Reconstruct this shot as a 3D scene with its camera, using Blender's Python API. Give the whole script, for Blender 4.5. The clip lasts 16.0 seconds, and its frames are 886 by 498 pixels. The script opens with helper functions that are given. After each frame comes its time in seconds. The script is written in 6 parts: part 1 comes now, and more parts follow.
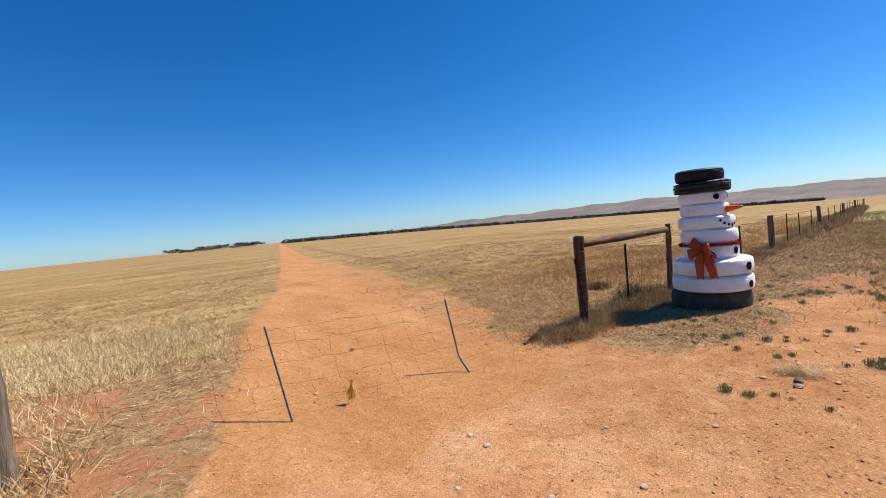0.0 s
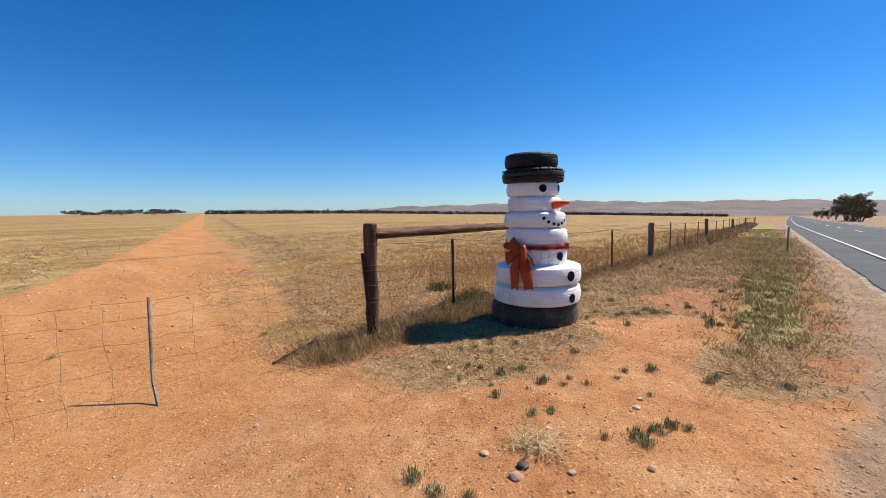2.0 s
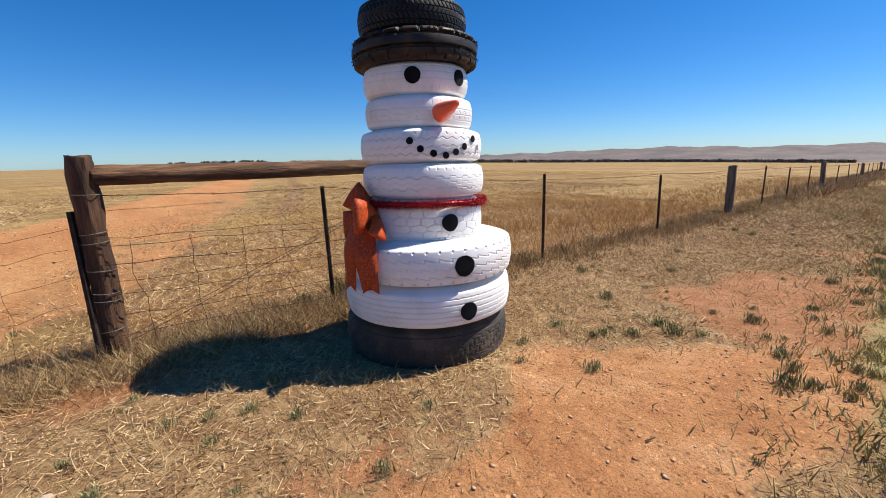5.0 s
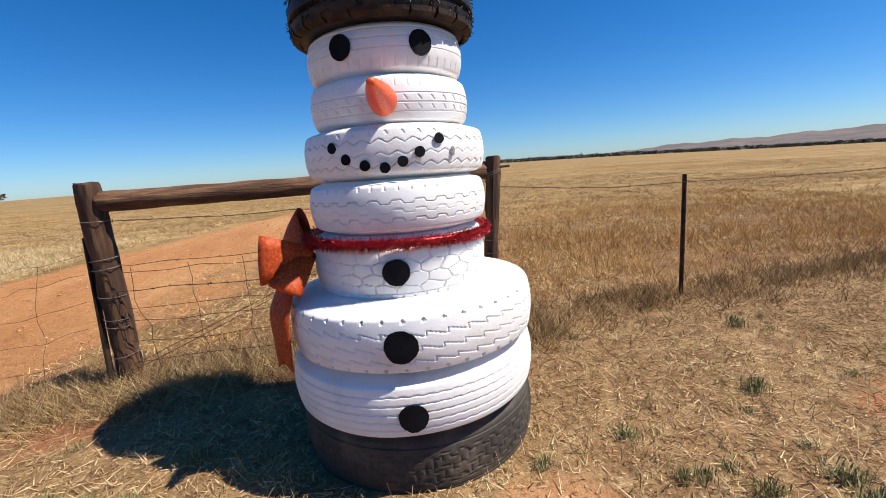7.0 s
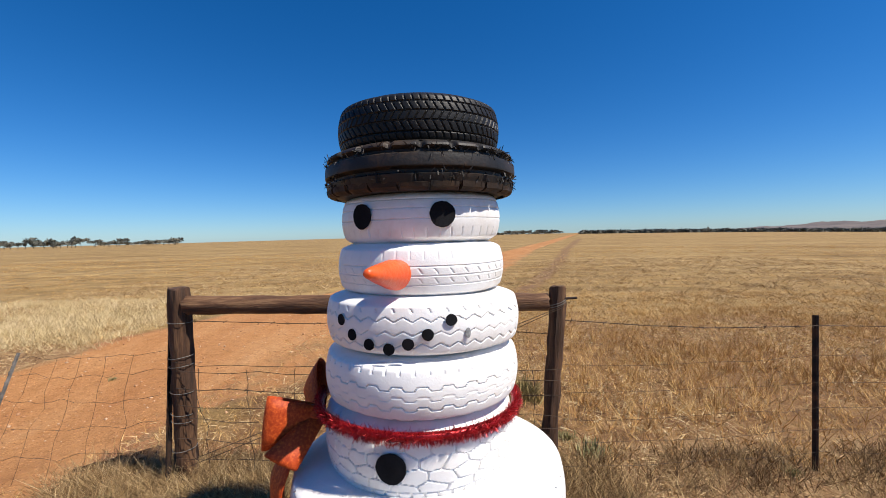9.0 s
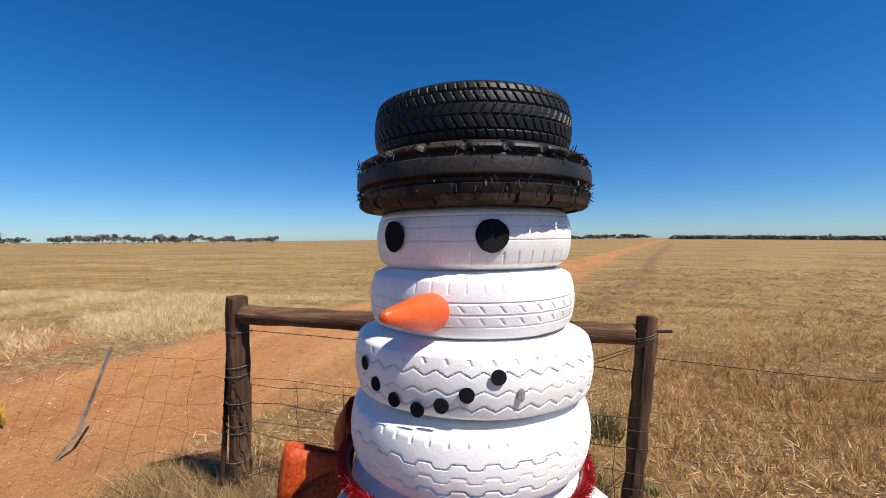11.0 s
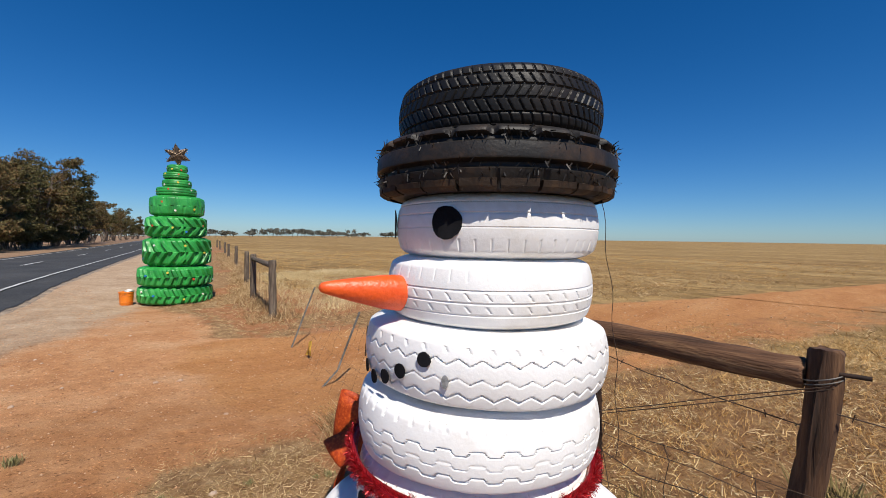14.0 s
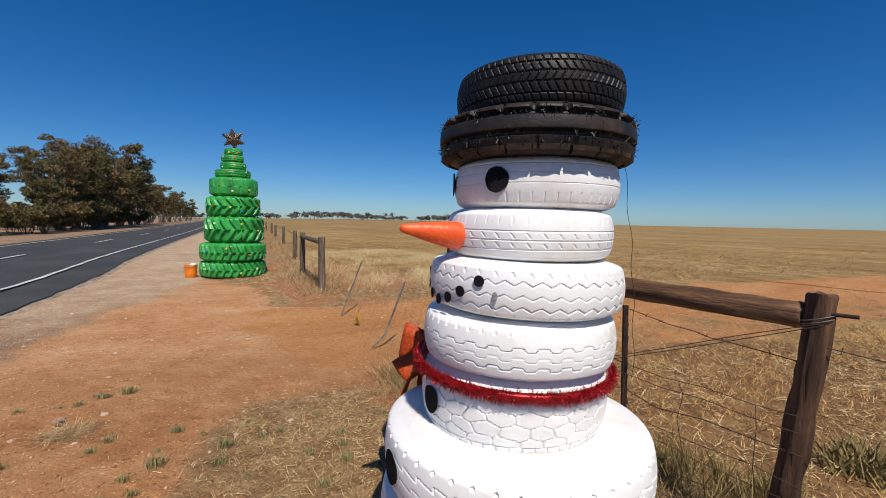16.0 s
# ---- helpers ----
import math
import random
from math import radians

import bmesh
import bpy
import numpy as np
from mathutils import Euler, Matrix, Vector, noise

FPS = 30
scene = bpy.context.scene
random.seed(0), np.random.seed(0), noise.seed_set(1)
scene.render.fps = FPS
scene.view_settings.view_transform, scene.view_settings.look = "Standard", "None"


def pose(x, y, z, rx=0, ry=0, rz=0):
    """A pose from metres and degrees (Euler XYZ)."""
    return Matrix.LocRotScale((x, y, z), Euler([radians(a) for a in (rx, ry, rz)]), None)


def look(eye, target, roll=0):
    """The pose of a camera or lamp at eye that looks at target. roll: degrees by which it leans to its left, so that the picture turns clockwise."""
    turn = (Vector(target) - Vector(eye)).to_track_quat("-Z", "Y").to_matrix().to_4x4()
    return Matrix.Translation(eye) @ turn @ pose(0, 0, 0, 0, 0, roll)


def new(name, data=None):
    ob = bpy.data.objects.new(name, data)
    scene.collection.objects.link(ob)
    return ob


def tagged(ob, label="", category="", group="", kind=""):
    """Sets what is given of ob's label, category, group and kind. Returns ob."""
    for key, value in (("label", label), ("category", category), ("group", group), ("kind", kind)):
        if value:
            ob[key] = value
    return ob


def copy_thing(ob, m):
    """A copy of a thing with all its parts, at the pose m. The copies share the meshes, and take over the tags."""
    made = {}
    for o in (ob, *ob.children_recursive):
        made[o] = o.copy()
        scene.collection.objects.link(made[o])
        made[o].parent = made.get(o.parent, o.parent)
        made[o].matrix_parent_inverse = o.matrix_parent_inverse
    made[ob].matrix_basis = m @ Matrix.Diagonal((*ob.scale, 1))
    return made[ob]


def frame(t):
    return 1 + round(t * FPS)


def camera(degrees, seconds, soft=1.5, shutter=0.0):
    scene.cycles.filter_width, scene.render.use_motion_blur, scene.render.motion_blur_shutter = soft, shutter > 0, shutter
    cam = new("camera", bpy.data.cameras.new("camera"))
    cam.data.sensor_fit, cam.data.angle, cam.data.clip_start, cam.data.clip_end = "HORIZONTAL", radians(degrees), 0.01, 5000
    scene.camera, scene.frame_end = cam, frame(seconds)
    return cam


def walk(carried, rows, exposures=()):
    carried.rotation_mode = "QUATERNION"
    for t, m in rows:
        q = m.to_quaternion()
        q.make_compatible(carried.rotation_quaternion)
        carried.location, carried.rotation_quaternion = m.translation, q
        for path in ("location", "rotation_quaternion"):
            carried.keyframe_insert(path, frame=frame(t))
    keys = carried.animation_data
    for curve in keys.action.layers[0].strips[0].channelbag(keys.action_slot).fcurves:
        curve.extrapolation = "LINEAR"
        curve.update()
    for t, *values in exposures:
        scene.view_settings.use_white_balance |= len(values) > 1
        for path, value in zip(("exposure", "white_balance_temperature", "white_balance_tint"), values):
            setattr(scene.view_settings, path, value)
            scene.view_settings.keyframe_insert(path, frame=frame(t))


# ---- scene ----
cam = camera(93.0, 16.0, soft=0.9)
ROWS = [
    (0.0, -7.354, -2.317, 1.687, -3.08, 5.81, -40.14),
    (0.5, -6.648, -2.406, 1.635, -3.73, 3.32, -43.86),
    (1.0, -6.059, -2.478, 1.606, -4.37, 1.03, -45.67),
    (1.5, -5.391, -2.540, 1.548, -4.58, 0.67, -47.09),
    (2.0, -4.787, -2.644, 1.481, -5.33, 0.89, -48.22),
    (2.5, -4.278, -2.686, 1.480, -6.28, 1.24, -49.18),
    (3.0, -3.742, -2.711, 1.452, -7.51, 1.71, -49.36),
    (3.5, -3.185, -2.571, 1.396, -8.85, 1.90, -48.77),
    (6.0, -0.791, -2.039, 1.220, -12.43, 2.51, -26.67),
    (6.5, -0.494, -1.944, 1.227, -11.20, 3.96, -20.40),
    (7.0, -0.281, -1.832, 1.268, -11.07, 4.32, -14.84),
    (7.5, -0.132, -1.683, 1.340, -8.78, 4.57, -10.24),
    (8.0, -0.047, -1.654, 1.445, -5.62, 3.19, -5.63),
    (8.5, 0.038, -1.675, 1.581, -2.17, 2.00, -2.43),
    (11.0, 0.161, -1.338, 1.712, -1.28, 0.35, 9.94),
    (11.5, 0.265, -1.209, 1.705, -2.27, -0.32, 16.11),
    (12.0, 0.355, -1.197, 1.697, -3.41, -0.24, 22.83),
    (12.5, 0.521, -1.196, 1.692, -4.18, -0.46, 30.67),
    (13.0, 0.652, -1.078, 1.698, -3.98, -0.56, 39.56),
    (13.5, 0.746, -0.961, 1.687, -2.33, -1.81, 43.31),
    (14.0, 0.889, -1.023, 1.682, -1.60, -1.03, 44.72),
    (14.5, 1.037, -1.176, 1.666, -0.87, -1.06, 46.13),
    (15.0, 1.102, -1.280, 1.616, -1.79, -1.69, 48.13),
    (15.5, 1.115, -1.274, 1.560, -3.25, -1.96, 49.17),
    (16.0, 1.110, -1.311, 1.574, -3.90, -1.42, 49.71),
]
walk(cam, [(t, pose(x, y, z, 90 + pitch, roll, yaw)) for t, x, y, z, pitch, roll, yaw in ROWS], [(0.0, 0.57), (3.5, 0.54), (7.0, 0.50), (8.5, 0.42), (11.0, 0.36), (12.5, 0.21), (14.5, 0.05), (16.0, -0.04)])

# ---------------------------------------------------------------- light
SUN_AZ, SUN_EL = -23.0, 55.0
world = bpy.data.worlds.new("sky")
scene.world = world
world.use_nodes = True
wn, wl = world.node_tree.nodes, world.node_tree.links
sky = wn.new("ShaderNodeTexSky")
sky.sky_type, sky.sun_disc = "NISHITA", False
sky.sun_elevation, sky.sun_rotation = radians(SUN_EL), radians(90 - SUN_AZ)
sky.air_density, sky.dust_density, sky.ozone_density, sky.altitude = 1.0, 0.6, 2.4, 1200
tint, deep = wn.new("ShaderNodeMix"), wn.new("ShaderNodeHueSaturation")
tint.data_type, tint.blend_type = "RGBA", "MULTIPLY"
tint.inputs[0].default_value = 1.0
tint.inputs[7].default_value = (0.675, 0.87, 1.14, 1)
deep.inputs["Saturation"].default_value, deep.inputs["Value"].default_value = 1.20, 1.06
wl.new(sky.outputs[0], tint.inputs[6])
wl.new(tint.outputs[2], deep.inputs["Color"])
wl.new(deep.outputs[0], wn["Background"].inputs[0])
wn["Background"].inputs[1].default_value = 0.074
sun = new("sun", bpy.data.lights.new("sun", "SUN"))
sun.data.energy, sun.data.angle, sun.data.color = 5.0, radians(0.53), (1.0, 0.93, 0.83)
sd = Vector((math.cos(radians(SUN_EL)) * math.cos(radians(SUN_AZ)), math.cos(radians(SUN_EL)) * math.sin(radians(SUN_AZ)), math.sin(radians(SUN_EL))))
sun.matrix_world = look(sd * 60, (0, 0, 0))


# ---------------------------------------------------------------- materials
def mat(name, cols, scale=4.0, rough=0.85, bump=0.3, bscale=40.0, metal=0.0, fine=0.25, island=0.0, coat=0.0, stretch=(1, 1, 1), obj_rand=0.0, bdist=0.01, gloss=0.5):
    """Two scales of colour noise over a ramp, fine relief, and variation piece by piece."""
    m = bpy.data.materials.new(name)
    m.use_nodes = True
    n, l = m.node_tree.nodes, m.node_tree.links
    b = n["Principled BSDF"]
    b.inputs["Roughness"].default_value, b.inputs["Metallic"].default_value = rough, metal
    b.inputs["Coat Weight"].default_value = coat
    b.inputs["Specular IOR Level"].default_value = gloss
    tc, mp = n.new("ShaderNodeTexCoord"), n.new("ShaderNodeMapping")
    mp.inputs["Scale"].default_value = stretch
    l.new(tc.outputs["Object"], mp.inputs[0])
    big, small = n.new("ShaderNodeTexNoise"), n.new("ShaderNodeTexNoise")
    for tex, s in ((big, scale), (small, scale * 9)):
        tex.inputs["Scale"].default_value, tex.inputs["Detail"].default_value = s, 5
        l.new(mp.outputs[0], tex.inputs["Vector"])
    mix = n.new("ShaderNodeMath")
    mix.operation = "MULTIPLY_ADD"
    l.new(small.outputs[0], mix.inputs[0])
    mix.inputs[1].default_value = fine
    l.new(big.outputs[0], mix.inputs[2])
    last = mix
    for kind, amount in (("island", island), ("object", obj_rand)):
        if amount:
            g = n.new("ShaderNodeNewGeometry") if kind == "island" else n.new("ShaderNodeObjectInfo")
            a = n.new("ShaderNodeMath")
            a.operation = "MULTIPLY_ADD"
            l.new(g.outputs["Random Per Island" if kind == "island" else "Random"], a.inputs[0])
            a.inputs[1].default_value = amount
            l.new(last.outputs[0], a.inputs[2])
            last = a
    ramp = n.new("ShaderNodeValToRGB")
    total = fine + island + obj_rand
    lo, hi = 0.32 + 0.35 * total - 0.12 * (island > 0) - 0.28 * island, 0.68 + 0.65 * total + 0.1 * island
    e = ramp.color_ramp.elements
    while len(e) < len(cols):
        e.new(0.5)
    for i, c in enumerate(cols):
        e[i].position = min(1.0, (lo + (hi - lo) * i / max(1, len(cols) - 1)) / (1.0 + total))
        e[i].color = (*c, 1)
    norm = n.new("ShaderNodeMath")
    norm.operation = "DIVIDE"
    l.new(last.outputs[0], norm.inputs[0])
    norm.inputs[1].default_value = 1.0 + total
    l.new(norm.outputs[0], ramp.inputs[0])
    l.new(ramp.outputs[0], b.inputs["Base Color"])
    if bump:
        bt, bp = n.new("ShaderNodeTexNoise"), n.new("ShaderNodeBump")
        bt.inputs["Scale"].default_value, bt.inputs["Detail"].default_value = bscale, 6
        l.new(mp.outputs[0], bt.inputs["Vector"])
        bp.inputs["Strength"].default_value, bp.inputs["Distance"].default_value = bump, bdist
        l.new(bt.outputs[0], bp.inputs["Height"])
        l.new(bp.outputs[0], b.inputs["Normal"])
    return m


WHITE = mat("white_paint", [(0.72, 0.68, 0.63), (0.83, 0.81, 0.785), (0.86, 0.845, 0.825)], 5, 0.45, 0.3, 120, bdist=0.003)
BLACK_PAINT = mat("black_paint", [(0.006, 0.006, 0.007), (0.016, 0.016, 0.018)], 12, 0.9, 0.3, 120, bdist=0.003, gloss=0.1)
RUBBER = mat("black_rubber", [(0.006, 0.006, 0.006), (0.010, 0.0092, 0.0085), (0.024, 0.018, 0.014)], 7, 0.5, 0.25, 110, bdist=0.003, gloss=0.3)
RUBBER_DUSTY = mat("dusty_rubber", [(0.026, 0.021, 0.017), (0.045, 0.036, 0.028), (0.10, 0.074, 0.053)], 6, 0.75, 0.3, 90, bdist=0.004)
RUBBER_BROWN = mat("worn_rubber", [(0.010, 0.009, 0.008), (0.017, 0.014, 0.012), (0.055, 0.032, 0.018)], 9, 0.55, 0.35, 80, bdist=0.004, gloss=0.35)
RUBBER_RIM = mat("brown_perished_rubber", [(0.014, 0.010, 0.007), (0.032, 0.019, 0.011), (0.085, 0.046, 0.021)], 14, 0.7, 0.5, 70, bdist=0.005, gloss=0.25)
ORANGE = mat("orange_paint", [(0.75, 0.085, 0.012), (0.90, 0.135, 0.02)], 9, 0.42, 0.5, 70, bdist=0.006)
RIBBON = mat("red_glitter_ribbon", [(0.28, 0.030, 0.006), (0.40, 0.052, 0.009), (0.66, 0.13, 0.022)], 90, 0.55, 0.5, 500, fine=0.6, bdist=0.0012, gloss=0.25)
TINSEL = mat("red_tinsel", [(0.10, 0.001, 0.003), (0.28, 0.004, 0.008), (0.55, 0.02, 0.025)], 30, 0.36, 0.0, 10, metal=0.5, island=0.5)
GREEN = mat("green_paint", [(0.018, 0.16, 0.030), (0.028, 0.30, 0.052), (0.06, 0.41, 0.09)], 3, 0.4, 0.25, 30, bdist=0.006)
DOTS = {"yellow": mat("yellow_paint", [(0.62, 0.50, 0.05), (0.75, 0.62, 0.10)], 8, 0.5, 0.1), "red": mat("red_paint", [(0.55, 0.06, 0.02), (0.68, 0.10, 0.03)], 8, 0.5, 0.1), "blue": mat("blue_paint", [(0.02, 0.16, 0.50), (0.03, 0.24, 0.62)], 8, 0.5, 0.1), "white": mat("pale_paint", [(0.70, 0.70, 0.55), (0.8, 0.8, 0.7)], 8, 0.5, 0.1)}
STAR_DARK = mat("dark_tinsel", [(0.018, 0.013, 0.010), (0.052, 0.036, 0.024), (0.15, 0.095, 0.05)], 30, 0.35, 0.5, 120, metal=0.5, island=0.3)
POST_WOOD = mat("weathered_post_timber", [(0.024, 0.011, 0.005), (0.068, 0.030, 0.013), (0.15, 0.074, 0.033)], 6, 0.85, 0.45, 30, stretch=(4, 4, 0.35), bdist=0.012)
RAIL_WOOD = mat("weathered_rail_timber", [(0.04, 0.018, 0.008), (0.115, 0.052, 0.023), (0.27, 0.15, 0.072)], 6, 0.85, 0.7, 30, stretch=(0.35, 4, 4), bdist=0.012)
GREY_WOOD = mat("grey_post_timber", [(0.05, 0.038, 0.028), (0.12, 0.09, 0.065), (0.22, 0.17, 0.12)], 6, 0.9, 0.7, 30, stretch=(4, 4, 0.35), bdist=0.012)
RUST = mat("rusty_steel", [(0.012, 0.009, 0.008), (0.035, 0.020, 0.014), (0.085, 0.040, 0.022)], 14, 0.75, 0.4, 120, metal=0.35, bdist=0.003)
GALV = mat("galvanised_steel", [(0.08, 0.072, 0.062), (0.15, 0.14, 0.125), (0.26, 0.24, 0.21)], 14, 0.6, 0.3, 120, metal=0.2, bdist=0.003)
WIRE = mat("rusty_wire", [(0.05, 0.032, 0.022), (0.11, 0.07, 0.045)], 20, 0.7, 0.0, metal=0.4)
STRAW = mat("dry_straw", [(0.13, 0.068, 0.03), (0.32, 0.195, 0.085), (0.70, 0.52, 0.29)], 0.8, 0.7, 0.0, island=0.9, gloss=0.12)
PALE_STRAW = mat("bleached_straw", [(0.30, 0.20, 0.085), (0.55, 0.41, 0.20), (0.80, 0.66, 0.40)], 0.5, 0.7, 0.0, island=0.8, gloss=0.12)
STUBBLE = mat("dry_stubble", [(0.24, 0.112, 0.038), (0.47, 0.262, 0.086), (0.75, 0.51, 0.22)], 0.35, 0.75, 0.0, island=0.8, gloss=0.12)
DARK_GRASS = mat("dry_fence_grass", [(0.085, 0.048, 0.022), (0.21, 0.125, 0.058), (0.50, 0.35, 0.17)], 0.8, 0.8, 0.0, island=0.9, gloss=0.12)
WEED = mat("green_weed", [(0.095, 0.098, 0.040), (0.20, 0.19, 0.080), (0.42, 0.35, 0.18)], 3, 0.65, 0.0, island=0.7, obj_rand=0.3, gloss=0.12)
MIXED = mat("mixed_verge_growth", [(0.15, 0.125, 0.052), (0.31, 0.22, 0.095), (0.48, 0.335, 0.155), (0.70, 0.53, 0.29)], 1.2, 0.75, 0.0, island=1.0, gloss=0.12)
GREENGRASS = mat("green_verge_grass", [(0.155, 0.145, 0.048), (0.32, 0.275, 0.095), (0.56, 0.45, 0.20)], 0.8, 0.7, 0.0, island=0.8, gloss=0.12)
TUFT = mat("rank_green_grass", [(0.07, 0.065, 0.024), (0.17, 0.13, 0.05), (0.38, 0.28, 0.12)], 1.5, 0.75, 0.0, island=0.9, gloss=0.12)
PEBBLE = mat("pebble", [(0.16, 0.065, 0.03), (0.40, 0.19, 0.085), (0.54, 0.31, 0.165), (0.60, 0.41, 0.26)], 3, 0.9, 0.3, 60, island=0.9)
STONE = mat("stone", [(0.30, 0.17, 0.10), (0.50, 0.34, 0.23), (0.62, 0.50, 0.40)], 12, 0.9, 0.5, 50, obj_rand=0.5)
BARK = mat("tree_bark", [(0.045, 0.033, 0.024), (0.13, 0.10, 0.075), (0.28, 0.23, 0.18)], 2.0, 0.9, 0.6, 12)
LEAF = mat("gum_leaf", [(0.030, 0.032, 0.014), (0.070, 0.068, 0.026), (0.125, 0.105, 0.042), (0.16, 0.095, 0.042)], 0.35, 0.6, 0.0, island=0.5, obj_rand=0.5, gloss=0.12)
# paler and bluer than LEAF: distance haze is mixed into this colour
LEAF_FAR_HAZED = mat("hazed_far_leaf", [(0.060, 0.064, 0.056), (0.10, 0.102, 0.080), (0.15, 0.138, 0.105)], 0.05, 0.8, 0.0, island=0.5)
PLASTIC = mat("orange_plastic", [(0.75, 0.17, 0.012), (0.88, 0.26, 0.02)], 3, 0.4, 0.1)
PALE_PLASTIC = mat("pale_plastic", [(0.6, 0.58, 0.52), (0.75, 0.73, 0.68)], 5, 0.5, 0.1)
YELLOW_PLASTIC = mat("yellow_plastic", [(0.70, 0.42, 0.06), (0.84, 0.60, 0.14)], 10, 0.5, 0.3, 40)
ROADPAINT = mat("road_paint", [(0.36, 0.36, 0.345), (0.62, 0.62, 0.60)], 2.5, 0.7, 0.3, 60)
ASPHALT = mat("asphalt", [(0.028, 0.028, 0.028), (0.040, 0.040, 0.039), (0.062, 0.060, 0.057)], 0.5, 0.85, 0.6, 60, fine=0.5)
HILL = mat("dry_hills", [(0.075, 0.060, 0.056), (0.125, 0.098, 0.084), (0.19, 0.148, 0.118)], 0.006, 0.95, 0.0, fine=0.6)
EDGE = mat("crumbled_asphalt_edge", [(0.10, 0.082, 0.064), (0.26, 0.20, 0.145), (0.44, 0.34, 0.24)], 5, 0.9, 0.6, 50, fine=0.6)


def mix_node(n, l, fac, a, b):
    x = n.new("ShaderNodeMix")
    x.data_type = "RGBA"
    l.new(fac, x.inputs[0])
    l.new(a, x.inputs[6])
    l.new(b, x.inputs[7])
    return x.outputs[2]


def ground_material():
    m = bpy.data.materials.new("ground")
    m.use_nodes = True
    n, l = m.node_tree.nodes, m.node_tree.links
    b = n["Principled BSDF"]
    b.inputs["Roughness"].default_value = 0.95
    b.inputs["Specular IOR Level"].default_value = 0.2
    geo = n.new("ShaderNodeNewGeometry")

    def noise_tex(scale, detail=6, rough=0.6, stretch=None, turn=0):
        t = n.new("ShaderNodeTexNoise")
        t.inputs["Scale"].default_value, t.inputs["Detail"].default_value, t.inputs["Roughness"].default_value = scale, detail, rough
        src = geo.outputs["Position"]
        if stretch:
            mp = n.new("ShaderNodeMapping")
            mp.inputs["Scale"].default_value = stretch
            mp.inputs["Rotation"].default_value = (0, 0, radians(turn))
            l.new(src, mp.inputs[0])
            src = mp.outputs[0]
        l.new(src, t.inputs["Vector"])
        return t.outputs[0]

    def ramp(src, stops):
        r = n.new("ShaderNodeValToRGB")
        e = r.color_ramp.elements
        while len(e) < len(stops):
            e.new(0.5)
        for i, (p, c) in enumerate(stops):
            e[i].position, e[i].color = p, (*c, 1)
        l.new(src, r.inputs[0])
        return r.outputs[0]

    def math_node(op, a, c):
        x = n.new("ShaderNodeMath")
        x.operation = op
        for i, v in enumerate((a, c)):
            if isinstance(v, (int, float)):
                x.inputs[i].default_value = v
            else:
                l.new(v, x.inputs[i])
        return x.outputs[0]

    def mask(attr, spread, scale):
        a = n.new("ShaderNodeAttribute")
        a.attribute_name = attr
        ns = noise_tex(scale, 7, 0.65)
        s = math_node("ADD", a.outputs["Fac"], math_node("MULTIPLY", math_node("SUBTRACT", ns, 0.5), spread))
        r = n.new("ShaderNodeMapRange")
        r.interpolation_type = "SMOOTHSTEP"
        r.inputs[1].default_value, r.inputs[2].default_value = 0.38, 0.62
        l.new(s, r.inputs[0])
        return r.outputs[0]

    grit = noise_tex(55, 4, 0.7)
    cover = ramp(noise_tex(5.5, 9, 0.8), [(0.30, (0.17, 0.085, 0.040)), (0.43, (0.30, 0.168, 0.078)), (0.55, (0.42, 0.262, 0.125)), (0.66, (0.54, 0.372, 0.19)), (0.78, (0.27, 0.19, 0.085))])
    soil = ramp(noise_tex(2.2, 9, 0.75), [(0.30, (0.32, 0.135, 0.055)), (0.52, (0.44, 0.205, 0.092)), (0.72, (0.50, 0.28, 0.145))])
    verge = mix_node(n, l, mask("litter", 1.3, 5.0), soil, cover)
    dirt = ramp(noise_tex(0.9, 9, 0.7), [(0.30, (0.47, 0.208, 0.084)), (0.48, (0.61, 0.306, 0.138)), (0.68, (0.70, 0.415, 0.22))])
    track = ramp(noise_tex(0.8, 9, 0.7, (1.0, 0.25, 1), 19), [(0.30, (0.43, 0.178, 0.062)), (0.52, (0.545, 0.258, 0.097)), (0.72, (0.63, 0.345, 0.152))])
    gravel = ramp(noise_tex(1.2, 9, 0.8), [(0.30, (0.25, 0.145, 0.085)), (0.50, (0.36, 0.232, 0.142)), (0.72, (0.48, 0.34, 0.225))])
    field = ramp(noise_tex(0.05, 9, 0.72, (1.0, 3.0, 1), -12), [(0.28, (0.26, 0.148, 0.054)), (0.46, (0.395, 0.25, 0.096)), (0.60, (0.505, 0.345, 0.15)), (0.75, (0.33, 0.206, 0.080))])
    rows = ramp(noise_tex(0.35, 6, 0.65, (0.25, 4.0, 1), -12), [(0.33, (0.62, 0.58, 0.52)), (0.48, (0.95, 0.95, 0.95)), (0.66, (1.15, 1.15, 1.15))])
    mul = n.new("ShaderNodeMix")
    mul.data_type, mul.blend_type = "RGBA", "MULTIPLY"
    mul.inputs[0].default_value = 1.0
    l.new(field, mul.inputs[6])
    mottle = ramp(noise_tex(1.1, 9, 0.78), [(0.32, (0.42, 0.39, 0.35)), (0.45, (0.80, 0.79, 0.77)), (0.60, (1.1, 1.1, 1.1)), (0.74, (1.42, 1.42, 1.40))])
    both = n.new("ShaderNodeMix")
    both.data_type, both.blend_type = "RGBA", "MULTIPLY"
    both.inputs[0].default_value = 1.0
    l.new(rows, both.inputs[6])
    l.new(mottle, both.inputs[7])
    l.new(both.outputs[2], mul.inputs[7])
    broken = ramp(noise_tex(3.0, 9, 0.78), [(0.32, (0.15, 0.072, 0.032)), (0.5, (0.28, 0.15, 0.064)), (0.68, (0.44, 0.28, 0.125))])
